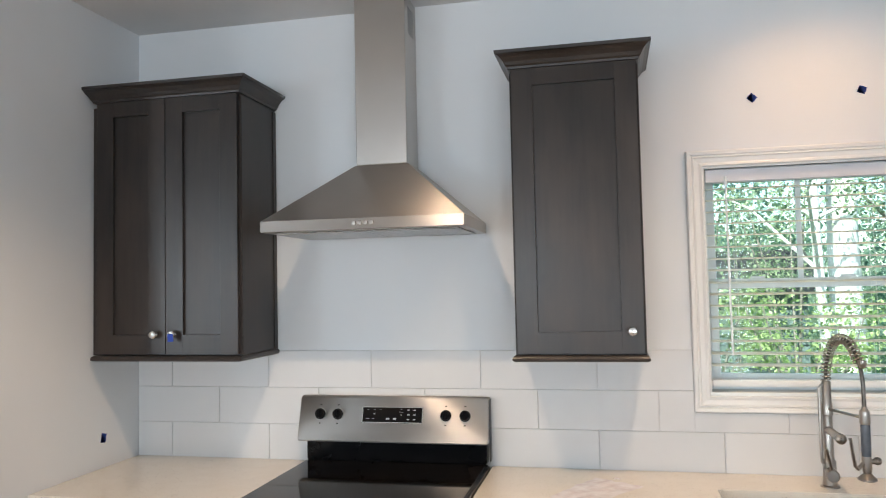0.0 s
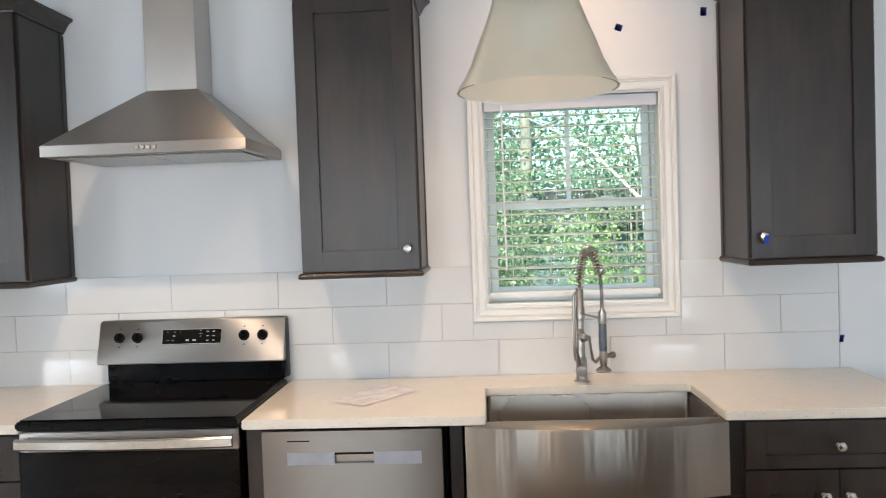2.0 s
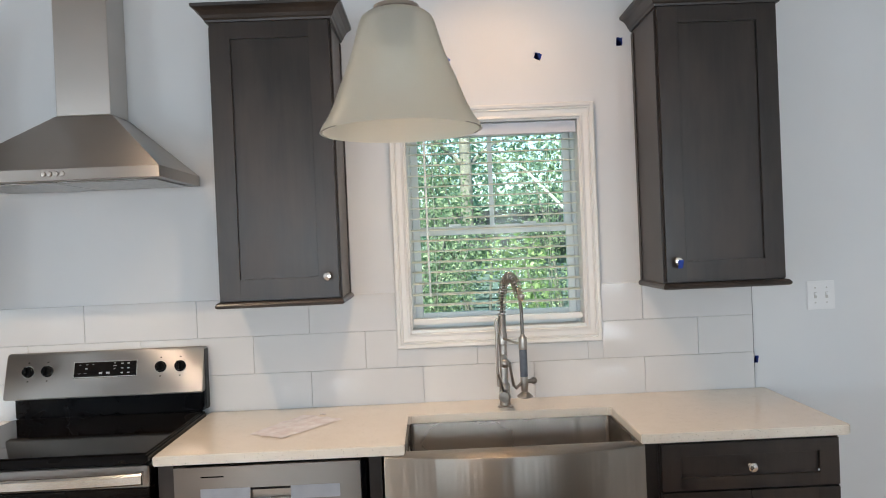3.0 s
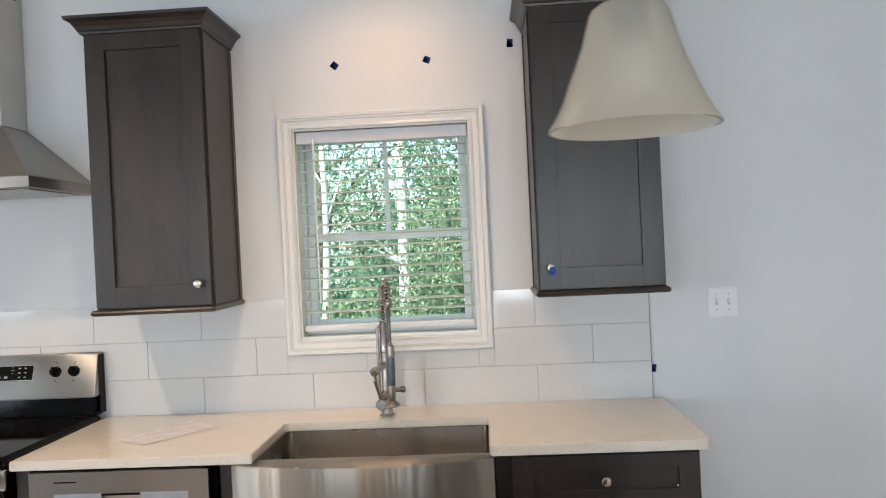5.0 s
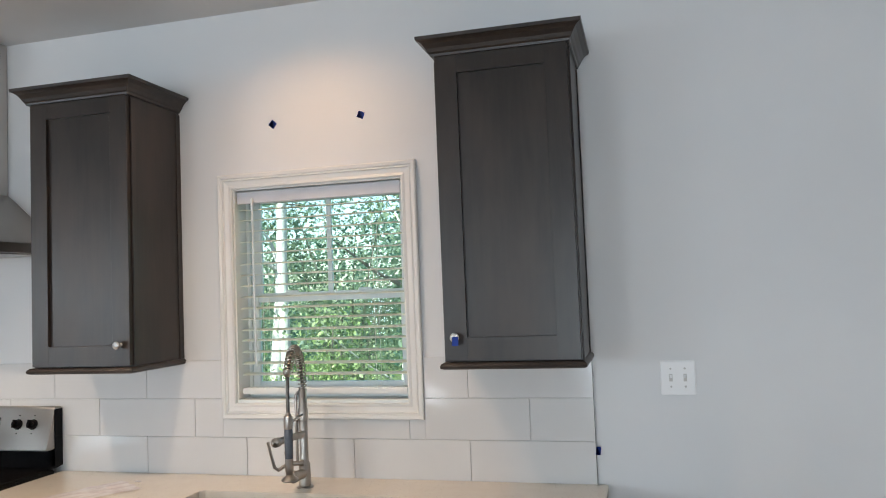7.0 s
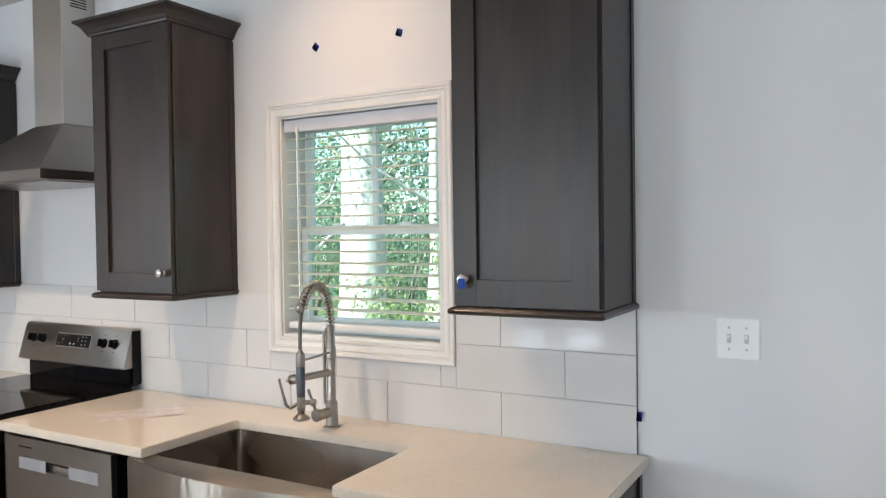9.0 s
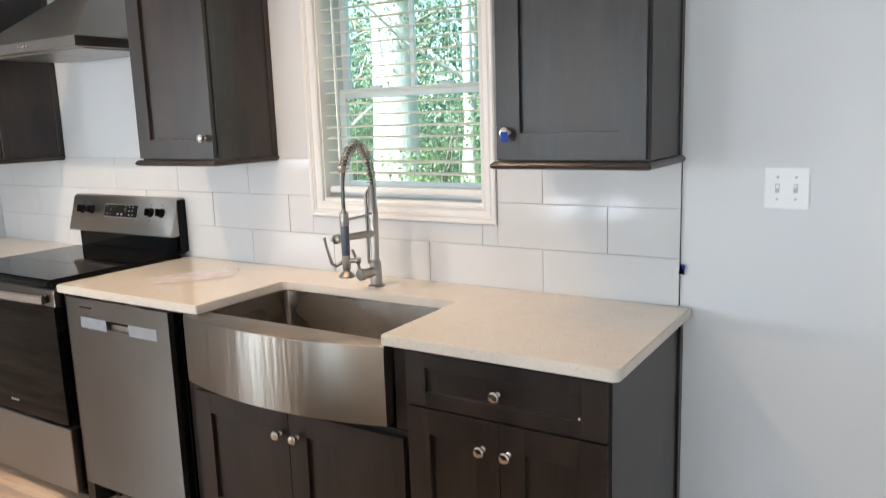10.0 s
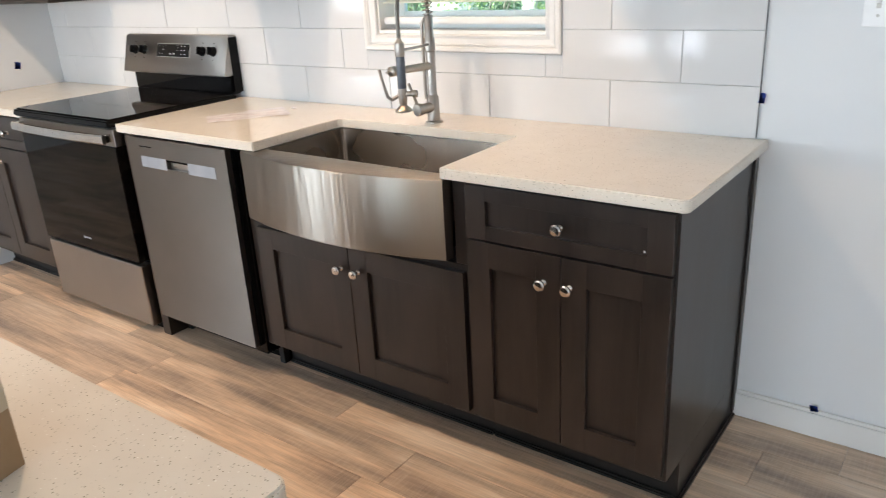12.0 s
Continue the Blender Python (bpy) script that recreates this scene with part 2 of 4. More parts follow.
def frosted_glass():
    m, nt, p = node_material("frosted_glass", (0.74, 0.73, 0.68), 0.38)
    p.inputs["Transmission Weight"].default_value = 0.0
    v = coords(nt)
    nt.links.new(ramp(nt, noise_tex(nt, v, 9.0), [(0.3, (0.69, 0.675, 0.64)), (0.7, (0.74, 0.725, 0.69))]), p.inputs["Base Color"])
    p.inputs["Roughness"].default_value = 0.34
    tr, mix = nt.nodes.new("ShaderNodeBsdfTranslucent"), nt.nodes.new("ShaderNodeMixShader")
    tr.inputs[0].default_value = (0.86, 0.84, 0.78, 1)
    mix.inputs[0].default_value = 0.58
    out = nt.nodes["Material Output"]
    nt.links.new(p.outputs[0], mix.inputs[1])
    nt.links.new(tr.outputs[0], mix.inputs[2])
    blur, veil = nt.nodes.new("ShaderNodeBsdfRefraction"), nt.nodes.new("ShaderNodeMixShader")
    blur.inputs["Color"].default_value = (0.95, 0.95, 0.90, 1)
    blur.inputs["Roughness"].default_value = 0.30
    blur.inputs["IOR"].default_value = 1.12
    veil.inputs[0].default_value = 0.52
    nt.links.new(mix.outputs[0], veil.inputs[1])
    nt.links.new(blur.outputs[0], veil.inputs[2])
    nt.links.new(veil.outputs[0], out.inputs[0])
    return m


FROST = frosted_glass()


def slat_vinyl():
    m, nt, p = node_material("blind_slat_vinyl", (0.74, 0.75, 0.73), 0.4)
    nt.links.new(ramp(nt, noise_tex(nt, coords(nt), 12.0), [(0.3, (0.79, 0.80, 0.78)), (0.7, (0.84, 0.84, 0.82))]), p.inputs["Base Color"])
    tr, mix = nt.nodes.new("ShaderNodeBsdfTranslucent"), nt.nodes.new("ShaderNodeMixShader")
    tr.inputs[0].default_value = (0.90, 0.93, 0.88, 1)
    mix.inputs[0].default_value = 0.70
    nt.links.new(p.outputs[0], mix.inputs[1])
    nt.links.new(tr.outputs[0], mix.inputs[2])
    nt.links.new(mix.outputs[0], nt.nodes["Material Output"].inputs[0])
    return m


SLAT = slat_vinyl()


def film_sheet():
    m, nt, p = node_material("clear_film", (0.72, 0.62, 0.60), 0.25)
    v = coords(nt)
    nt.links.new(ramp(nt, noise_tex(nt, v, 20.0), [(0.35, (0.80, 0.71, 0.72)), (0.60, (0.92, 0.89, 0.90))]), p.inputs["Base Color"])
    p.inputs["Alpha"].default_value = 0.80
    bump(nt, p, noise_tex(nt, v, 60.0), 0.4, 0.002)
    return m


FILM = film_sheet()


def leaf_material(name, dark, light):
    m, nt, p = node_material(name, dark, 0.45)
    geo = nt.nodes.new("ShaderNodeNewGeometry")
    c = ramp(nt, geo.outputs["Random Per Island"], [(0.0, dark), (0.55, tuple((d + l) / 2 for d, l in zip(dark, light))), (1.0, light)])
    nt.links.new(c, p.inputs["Base Color"])
    tr, mix = nt.nodes.new("ShaderNodeBsdfTranslucent"), nt.nodes.new("ShaderNodeMixShader")
    nt.links.new(c, tr.inputs[0])
    mix.inputs[0].default_value = 0.5
    nt.links.new(p.outputs[0], mix.inputs[1])
    nt.links.new(tr.outputs[0], mix.inputs[2])
    nt.links.new(mix.outputs[0], nt.nodes["Material Output"].inputs[0])
    return m


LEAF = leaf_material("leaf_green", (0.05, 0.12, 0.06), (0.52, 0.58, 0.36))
# same foliage with sunlight, then shade, put into the leaf colour
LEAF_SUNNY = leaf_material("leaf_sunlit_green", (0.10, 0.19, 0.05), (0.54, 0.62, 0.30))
LEAF_SHADE = leaf_material("leaf_shade_green", (0.05, 0.13, 0.09), (0.32, 0.42, 0.30))
BARK_PALE = mottled("pale_bark", (0.46, 0.44, 0.41), (0.68, 0.66, 0.62), (0.8, 0.95), scale=5, fine=40, relief=0.6, stretch=(1, 1, 0.3), dist=0.02)
BARK = mottled("grey_bark", (0.16, 0.14, 0.12), (0.30, 0.27, 0.23), (0.8, 0.95), scale=5, fine=40, relief=0.6, stretch=(1, 1, 0.3), dist=0.02)
GRASS = mottled("grass_ground", (0.05, 0.09, 0.025), (0.12, 0.15, 0.06), (0.85, 0.95), scale=0.8, fine=30, relief=0.8, dist=0.05)
SIDING = mottled("pale_siding", (0.085, 0.125, 0.12), (0.12, 0.16, 0.15), (0.6, 0.7), scale=2, fine=60, relief=0.1)
SHINGLE = mottled("roof_shingle", (0.06, 0.06, 0.065), (0.11, 0.11, 0.11), (0.85, 0.95), scale=6, fine=50, relief=0.5)


# ---- mesh helpers ----
def box(bm, x0, x1, y0, y1, z0, z1, bevel=0.0, seg=1):
    got = bmesh.ops.create_cube(bm, size=1, matrix=Matrix.LocRotScale(((x0 + x1) / 2, (y0 + y1) / 2, (z0 + z1) / 2), None, (abs(x1 - x0), abs(y1 - y0), abs(z1 - z0))))
    if bevel:
        edges = list({e for v in got["verts"] for e in v.link_edges})
        bmesh.ops.bevel(bm, geom=edges, offset=bevel, segments=seg, affect="EDGES", clamp_overlap=True)


def lathe(bm, profile, m=None, n=24):
    """Rings of (radius, height) turned round z, then moved by m."""
    m = m or Matrix()
    rings = []
    for r, z in profile:
        rings.append([bm.verts.new(m @ Vector((r * math.cos(2 * math.pi * k / n), r * math.sin(2 * math.pi * k / n), z))) for k in range(n)])
    for a, b in zip(rings, rings[1:]):
        for k in range(n):
            bm.faces.new((a[k], a[(k + 1) % n], b[(k + 1) % n], b[k]))
    if profile[0][0] > 1e-6:
        bm.faces.new(rings[0][::-1])
    if profile[-1][0] > 1e-6:
        bm.faces.new(rings[-1])


def tube(bm, pts, r, n=10, closed_ends=True):
    """A round tube along points; r is one radius or one for each point."""
    pts = [Vector(p) for p in pts]
    rad = r if isinstance(r, (list, tuple)) else [r] * len(pts)
    rings, up = [], None
    for i, p in enumerate(pts):
        d = (pts[min(i + 1, len(pts) - 1)] - pts[max(i - 1, 0)]).normalized()
        if up is None:
            up = d.orthogonal().normalized()
        up = (up - d * up.dot(d)).normalized()
        side = d.cross(up)
        rings.append([bm.verts.new(p + rad[i] * (up * math.cos(2 * math.pi * k / n) + side * math.sin(2 * math.pi * k / n))) for k in range(n)])
    for a, b in zip(rings, rings[1:]):
        for k in range(n):
            bm.faces.new((a[k], a[(k + 1) % n], b[(k + 1) % n], b[k]))
    if closed_ends:
        bm.faces.new(rings[0][::-1])
        bm.faces.new(rings[-1])


def finish(bm, name, material, smooth=False):
    bmesh.ops.recalc_face_normals(bm, faces=bm.faces)
    me = bpy.data.meshes.new(name)
    bm.to_mesh(me)
    bm.free()
    me.materials.append(material)
    if smooth:
        me.polygons.foreach_set("use_smooth", [True] * len(me.polygons))
        me.set_sharp_from_angle(angle=radians(38))
    return me


def part(name, bm, material, parent, label="", smooth=False):
    ob = new(name, finish(bm, name, material, smooth))
    if parent is not None:
        ob.parent = parent
    if label:
        tagged(ob, label)
    return ob


def thing(name, label, category, at=(0, 0, 0), group="", kind=""):
    ob = new(name)
    ob.location = at
    return tagged(ob, label, category, group, kind)


def solid(name, boxes, material, label, category, kind="", bevel=0.0, group=""):
    """A thing that is one mesh of plain boxes."""
    bm = bmesh.new()
    for b in boxes:
        box(bm, *b, bevel)
    return tagged(part(name, bm, material, None), label, category, group, kind)


def boxpart(name, b, material, parent, bevel=0.0015, label="", seg=1):
    bm = bmesh.new()
    box(bm, *b, bevel, seg)
    return part(name, bm, material, parent, label)


# ---- the room ----
WX0, WX1, WZ0, WZ1 = 0.735, 1.437, 1.196, 2.032
solid("floor", [(XW - 0.15, XR + 0.15, YR - 0.15, YB + 0.15, -0.12, FZ - 0.006)], GROUT, "concrete slab under oak-look vinyl planks", "floor", "structure")
solid("ceiling", [(XW - 0.15, XR + 0.15, YR - 0.15, YB + 0.15, ZC, ZC + 0.15)], CEIL, "flat matt white painted ceiling", "ceiling", "structure")
solid("wall_north", [(XW - 0.15, WX0, YB, YB + 0.15, -0.006, ZC), (WX1, XR + 0.15, YB, YB + 0.15, -0.006, ZC),
                     (WX0, WX1, YB, YB + 0.15, -0.006, WZ0), (WX0, WX1, YB, YB + 0.15, WZ1, ZC)], WALL,
      "pale cool white painted kitchen wall with window", "wall", "structure")
wy0, wy1, wz0, wz1 = WEST_OPENING
solid("wall_stub", [(XL - 0.12, XL, 2.42, YB, -0.006, ZC)], WALL, "pale cool white painted end wall beside the cabinets", "wall", "structure")
solid("wall_west", [(XW - 0.15, XW, YR, wy0, -0.006, ZC), (XW - 0.15, XW, wy1, YB, -0.006, ZC), (XW - 0.15, XW, wy0, wy1, -0.006, wz0), (XW - 0.15, XW, wy0, wy1, wz1, ZC)], WALL, "pale cool white painted side wall", "wall", "structure")
solid("wall_east", [(XR, XR + 0.15, YR, YB, -0.006, ZC)], WALL, "pale cool white painted side wall", "wall", "structure")
rear, edge = [], XW - 0.15
for x0, x1, z0, z1 in REAR_OPENINGS:
    rear += [(edge, x0, YR - 0.15, YR, -0.006, ZC), (x0, x1, YR - 0.15, YR, -0.006, z0), (x0, x1, YR - 0.15, YR, z1, ZC)]
    edge = x1
rear.append((edge, XR + 0.15, YR - 0.15, YR, -0.006, ZC))
solid("wall_south", rear, WALL, "pale cool white painted wall with glazed openings", "wall", "structure")
for i, (x0, x1, z0, z1) in enumerate(REAR_OPENINGS):
    w = thing("window_%d" % (i + 2), "white framed glazed opening to the yard", "window", kind="structure")
    bm = bmesh.new()
    for b in [(x0, x0 + 0.05), (x1 - 0.05, x1), ((x0 + x1) / 2 - 0.03, (x0 + x1) / 2 + 0.03)]:
        box(bm, b[0], b[1], YR - 0.12, YR - 0.05, z0, z1)
    for b in [(z0, z0 + 0.05), (z1 - 0.05, z1)]:
        box(bm, x0 + 0.05, x1 - 0.05, YR - 0.118, YR - 0.052, *b)
    part("window_frame", bm, VINYL, w)
# frame for the added west opening, out of view
w = thing("window_6", "white framed side window, unseen, added for daylight", "window", kind="structure")
bm = bmesh.new()
for a in (wy0, (wy0 + wy1) / 2 - 0.025, wy1 - 0.05):
    box(bm, XW - 0.12, XW - 0.05, a, a + 0.05, wz0, wz1)
for a in (wz0, (wz0 + wz1) / 2 - 0.02, wz1 - 0.05):
    box(bm, XW - 0.118, XW - 0.052, wy0 + 0.05, wy1 - 0.05, a, a + 0.05)
part("window_frame", bm, VINYL, w)

solid("baseboard", [(2.112, XR, YB - 0.014, YB, FZ, 0.104), (2.112, XR, YB - 0.010, YB, 0.104, 0.116)], TRIM, "white painted baseboard along the kitchen wall", "baseboard", "structure", 0.002)
solid("baseboard_west", [(XL, XL + 0.014, 2.42, 2.60, FZ, 0.104), (XL, XL + 0.010, 2.42, 2.60, 0.104, 0.116), (XL - 0.134, XL + 0.014, 2.406, 2.42, FZ, 0.104), (XL - 0.130, XL + 0.010, 2.410, 2.42, 0.104, 0.116)], TRIM, "white painted baseboard along the side wall", "baseboard", "structure", 0.002)

for x, y, watts, cone, soft_edge, glow in CANS:
    can = thing("downlight", "round white recessed ceiling downlight, lit warm", "downlight", (x, y, ZC), "ceiling downlights")
    bm = bmesh.new()
    lathe(bm, [(0.092, 0.0), (0.092, -0.004), (0.084, -0.008), (0.066, -0.008), (0.062, -0.002)], n=32)
    part("trim_ring", bm, PLATE, can, smooth=True)

# ---- window over the sink ----
def casing(bm, x0, x1, z0, z1, y, profile):
    """Mitred casing round an opening: profile points are (outward, proud)."""
    rings = []
    for u, d in profile:
        rings.append([bm.verts.new(c) for c in ((x0 - u, y - d, z0 - u), (x1 + u, y - d, z0 - u), (x1 + u, y - d, z1 + u), (x0 - u, y - d, z1 + u))])
    for a, b in zip(rings, rings[1:]):
        for k in range(4):
            bm.faces.new((a[k], a[(k + 1) % 4], b[(k + 1) % 4], b[k]))


window = thing("window_1", "white double-hung vinyl window with moulded casing", "window", kind="structure")
bm = bmesh.new()
casing(bm, WX0, WX1, WZ0, WZ1, YB, [(0.0, 0.0), (0.0, 0.010), (0.004, 0.013), (0.010, 0.011), (0.014, 0.009), (0.030, 0.012), (0.034, 0.017), (0.040, 0.014), (0.044, 0.019), (0.054, 0.021), (0.058, 0.018), (0.058, 0.0)])
part("casing", bm, TRIM, window)
bm = bmesh.new()
for b in [(WX0, WX0 + 0.006, YB + 0.001, YB + 0.088, WZ0 + 0.012, WZ1 - 0.006), (WX1 - 0.006, WX1, YB + 0.001, YB + 0.088, WZ0 + 0.012, WZ1 - 0.006), (WX0, WX1, YB + 0.001, YB + 0.088, WZ1 - 0.006, WZ1)]:
    box(bm, *b)
part("jamb_lining", bm, TRIM, window)
boxpart("window_sill", (WX0, WX1, YB + 0.001, YB + 0.088, WZ0, WZ0 + 0.012), VINYL, window)
FY0, FY1 = YB + 0.088, YB + 0.145
bm = bmesh.new()
for b in [(WX0, WX0 + 0.020, WZ0, WZ1), (WX1 - 0.020, WX1, WZ0, WZ1)]:
    box(bm, b[0], b[1], FY0, FY1, b[2], b[3], 0.002)
for b in [(WZ0, WZ0 + 0.028), (WZ1 - 0.020, WZ1)]:
    box(bm, WX0 + 0.020, WX1 - 0.020, FY0 + 0.002, FY1, *b, 0.002)
part("window_frame", bm, VINYL, window)
ZM = 1.60


def sash(z0, z1, y0, y1, rail0, rail1, muntin):
    bm = bmesh.new()
    x0, x1 = WX0 + 0.021, WX1 - 0.021
    box(bm, x0, x0 + 0.030, y0, y1, z0, z1, 0.002)
    box(bm, x1 - 0.030, x1, y0, y1, z0, z1, 0.002)
    box(bm, x0 + 0.030, x1 - 0.030, y0 + 0.002, y1, z0, z0 + rail0, 0.002)
    box(bm, x0 + 0.030, x1 - 0.030, y0 + 0.002, y1, z1 - rail1, z1, 0.002)
    if muntin:
        box(bm, (x0 + x1) / 2 - 0.009, (x0 + x1) / 2 + 0.009, (y0 + y1) / 2 - 0.007, (y0 + y1) / 2 + 0.007, z0 + rail0, z1 - rail1)
    s = part("sash", bm, VINYL, window)
    pane = boxpart("pane", (x0 + 0.030, x1 - 0.030, (y0 + y1) / 2 - 0.0015, (y0 + y1) / 2 + 0.0015, z0 + rail0, z1 - rail1), GLASS, s, 0)
    pane.visible_shadow = False
    return s


sash(WZ0 + 0.028, ZM + 0.018, FY0 + 0.004, FY0 + 0.028, 0.042, 0.036, False)
sash(ZM - 0.018, WZ1 - 0.021, FY0 + 0.030, FY0 + 0.054, 0.036, 0.027, True)
bm = bmesh.new()
for x in (0.93, 1.24):
    box(bm, x - 0.025, x + 0.025, FY0 + 0.006, FY0 + 0.026, ZM + 0.018, ZM + 0.027, 0.002)
part("sash_lock", bm, VINYL, window)

blind = thing("window_blind", "white horizontal slat blind, lowered and tilted open", "blind")
BY = YB + 0.045
HX0, HX1 = WX0 + 0.010, WX1 - 0.010
bm = bmesh.new()
box(bm, HX0, HX1, BY - 0.034, BY - 0.026, WZ1 - 0.058, WZ1 - 0.010, 0.003)
part("valance", bm, VALANCE, blind)
boxpart("headrail", (HX0 + 0.01, HX1 - 0.01, BY - 0.025, BY + 0.025, WZ1 - 0.048, WZ1 - 0.008), VINYL, blind)
z, slat_mesh, i = WZ1 - 0.080, None, 0
while z > 1.262:
    if slat_mesh is None:
        bm = bmesh.new()
        tilt, w, t = radians(4), 0.0245, 0.0014
        prof = [(-w, 0.0), (-w * 0.5, 0.0021), (0, 0.0028), (w * 0.5, 0.0021), (w, 0.0)]
        loop = [(u, h + t) for u, h in prof] + [(u, h - t) for u, h in prof[::-1]]
        ends = []
        for x in (HX0 + 0.003, HX1 - 0.003):
            ends.append([bm.verts.new((x, u * math.cos(tilt) - h * math.sin(tilt), u * math.sin(tilt) + h * math.cos(tilt))) for u, h in loop])
        for k in range(len(loop)):
            bm.faces.new((ends[0][k], ends[0][(k + 1) % len(loop)], ends[1][(k + 1) % len(loop)], ends[1][k]))
        bm.faces.new(ends[0][::-1]), bm.faces.new(ends[1])
        slat_mesh = finish(bm, "slat", SLAT)
    s = new("slat", slat_mesh)
    s.parent, s.location, s.rotation_euler = blind, (0, BY, z), (radians(random.uniform(-1.5, 1.5)), radians(random.uniform(-0.12, 0.12)), 0)
    z -= 0.0432
boxpart("bottom_rail", (HX0, HX1, BY - 0.026, BY + 0.024, 1.226, 1.250), TRIM, blind, 0.004, seg=2)
for x in (HX0 + 0.10, (HX0 + HX1) / 2 + 0.22):
    bm = bmesh.new()
    for y in (BY - 0.0262, BY + 0.0262):
        tube(bm, [(x, y, WZ1 - 0.06), (x, y, 1.245)], 0.0008, 5)
    part("ladder_cord", bm, SLAT, blind)
bm = bmesh.new()
tube(bm, [(0.815, BY - 0.040, 1.965), (0.816, BY - 0.041, 1.60), (0.818, BY - 0.041, 1.34)], 0.004, 8)
lathe(bm, [(0.004, 0.0), (0.006, 0.01), (0.006, 0.03), (0.003, 0.04)], pose(0.815, BY - 0.040, 1.955), 8)
part("tilt_wand", bm, VINYL, blind, "clear grey tilt wand", True)

# ---- backsplash tiles ----
TZ, TP, TL = [0.917, 1.066, 1.215], 0.149, 0.4425
splash = solid("backsplash", [(XL, WX0 - 0.06, YB - 0.004, YB, 0.90, 1.3625), (WX1 + 0.06, 2.101, YB - 0.004, YB, 0.90, 1.3625),
                              (WX0 - 0.06, WX1 + 0.06, YB - 0.004, YB, 0.90, WZ0 - 0.06)], JOINT, "white tiled backsplash with fine pale grout lines", "backsplash", "structure")
solid("tile_edge_trim", [(2.1008, 2.1020, YB - 0.0092, YB, 0.9225, 1.3635)], mottled("tile_edge_dark", (0.10, 0.10, 0.10), (0.15, 0.15, 0.15), (0.35, 0.45), 1.0), "thin dark edge strip beside the tiles", "trim", "structure")

# ---- cabinets ----
def knob(parent, x, y, z, taped=False):
    """A round knob on a stem, pointing to -y."""
    bm = bmesh.new()
    lathe(bm, [(0.0095, 0.0), (0.0085, 0.003), (0.005, 0.006), (0.005, 0.014), (0.011, 0.018), (0.0150, 0.022), (0.0155, 0.026), (0.012, 0.030), (0.0, 0.032)], pose(x, y, z, 90), 20)
    k = part("knob", bm, SATIN, parent, "round satin nickel knob", True)
    if taped:
        bm = bmesh.new()
        box(bm, -0.010, 0.010, -0.0008, 0.0, -0.022, 0.008)
        bmesh.ops.transform(bm, matrix=pose(x + 0.004, y - 0.033, z - 0.004, 14, 0, 18), verts=bm.verts)
        tagged(part("tape_scrap", bm, TAPE, None), "scrap of blue painter's tape stuck on a cabinet knob", "tape", "tape scraps")
    return k


def shaker(name, parent, x0, x1, z0, z1, yf, stile=0.072, rail=0.072, knob_at=None, taped=False, label=""):
    """A five-piece door or drawer front with its face at yf, 19 mm thick."""
    bm = bmesh.new()
    box(bm, x0 + stile - 0.004, x1 - stile + 0.004, yf + 0.0125, yf + 0.0175, z0 + rail - 0.004, z1 - rail + 0.004)
    d = part(name, bm, WOOD, parent, label)
    for a, b in ((x0, x0 + stile), (x1 - stile, x1)):
        boxpart("stile", (a, b, yf, yf + 0.019, z0, z1), WOOD, d, 0.0005)
    for a, b in ((z0, z0 + rail), (z1 - rail, z1)):
        boxpart("rail", (x0 + stile - 0.0005, x1 - stile + 0.0005, yf + 0.0003, yf + 0.0187, a, b), WOOD, d, 0.0003)
    if knob_at:
        knob(d, knob_at[0], yf, knob_at[1], taped)
    return d


def moulding(bm, x0, x1, yf, yb, profile):
    """A moulding round the front and both sides of a box: (outward, height)."""
    rows = []
    for o, h in profile:
        rows.append([bm.verts.new(c) for c in ((x0 - o, yb, h), (x0 - o, yf - o, h), (x1 + o, yf - o, h), (x1 + o, yb, h))])
    for a, b in zip(rows, rows[1:]):
        for k in range(3):
            bm.faces.new((a[k], a[k + 1], b[k + 1], b[k]))
    bm.faces.new(rows[-1])
    bm.faces.new(rows[0])


def wall_cabinet(x0, x1, doors, label, group="wall cabinets"):
    """Body, doors with knobs, crown and a light rail. doors: (x0, x1, knob x, taped)."""
    c = thing("wall_cabinet", label, "wall cabinet", (0, 0, 0), group)
    zb, zt, yf = 1.372, 2.372, 2.946
    bm = bmesh.new()
    box(bm, x0, x1, yf, YB - 0.003, zb, zt, 0.0015)
    part("body", bm, WOOD, c)
    for sx in (x0 - 0.0035, x1 + 0.0035):
        bm = bmesh.new()
        lo, hi = min(sx, x0 if sx < x0 else x1), max(sx, x0 if sx < x0 else x1)
        if lo > XL:
            box(bm, lo, hi, YB - 0.030, YB - 0.002, zb, zt - 0.02, 0.001)
            box(bm, lo, hi, yf - 0.0005, yf + 0.022, zb, zt - 0.02, 0.001)
            part("side_batten", bm, WOOD, c)
        else:
            bm.free()
    for d0, d1, kx, taped in doors:
        shaker("door", c, d0, d1, zb + 0.006, zt + 0.003, 2.926, knob_at=(kx, 1.452), taped=taped)
    bm = bmesh.new()
    moulding(bm, x0, x1, 2.926, YB - 0.003, [(0.0015, 2.3605), (0.007, 2.362), (0.009, 2.369), (0.014, 2.374), (0.019, 2.385), (0.029, 2.399), (0.040, 2.407), (0.046, 2.409), (0.047, 2.420)])
    part("crown_moulding", bm, WOOD, c)
    bm = bmesh.new()
    moulding(bm, x0, x1, 2.926, YB - 0.003, [(0.004, 1.3715), (0.010, 1.367), (0.0135, 1.361), (0.012, 1.354), (0.004, 1.350), (-0.01, 1.350)])
    part("light_rail", bm, WOOD, c)
    return c


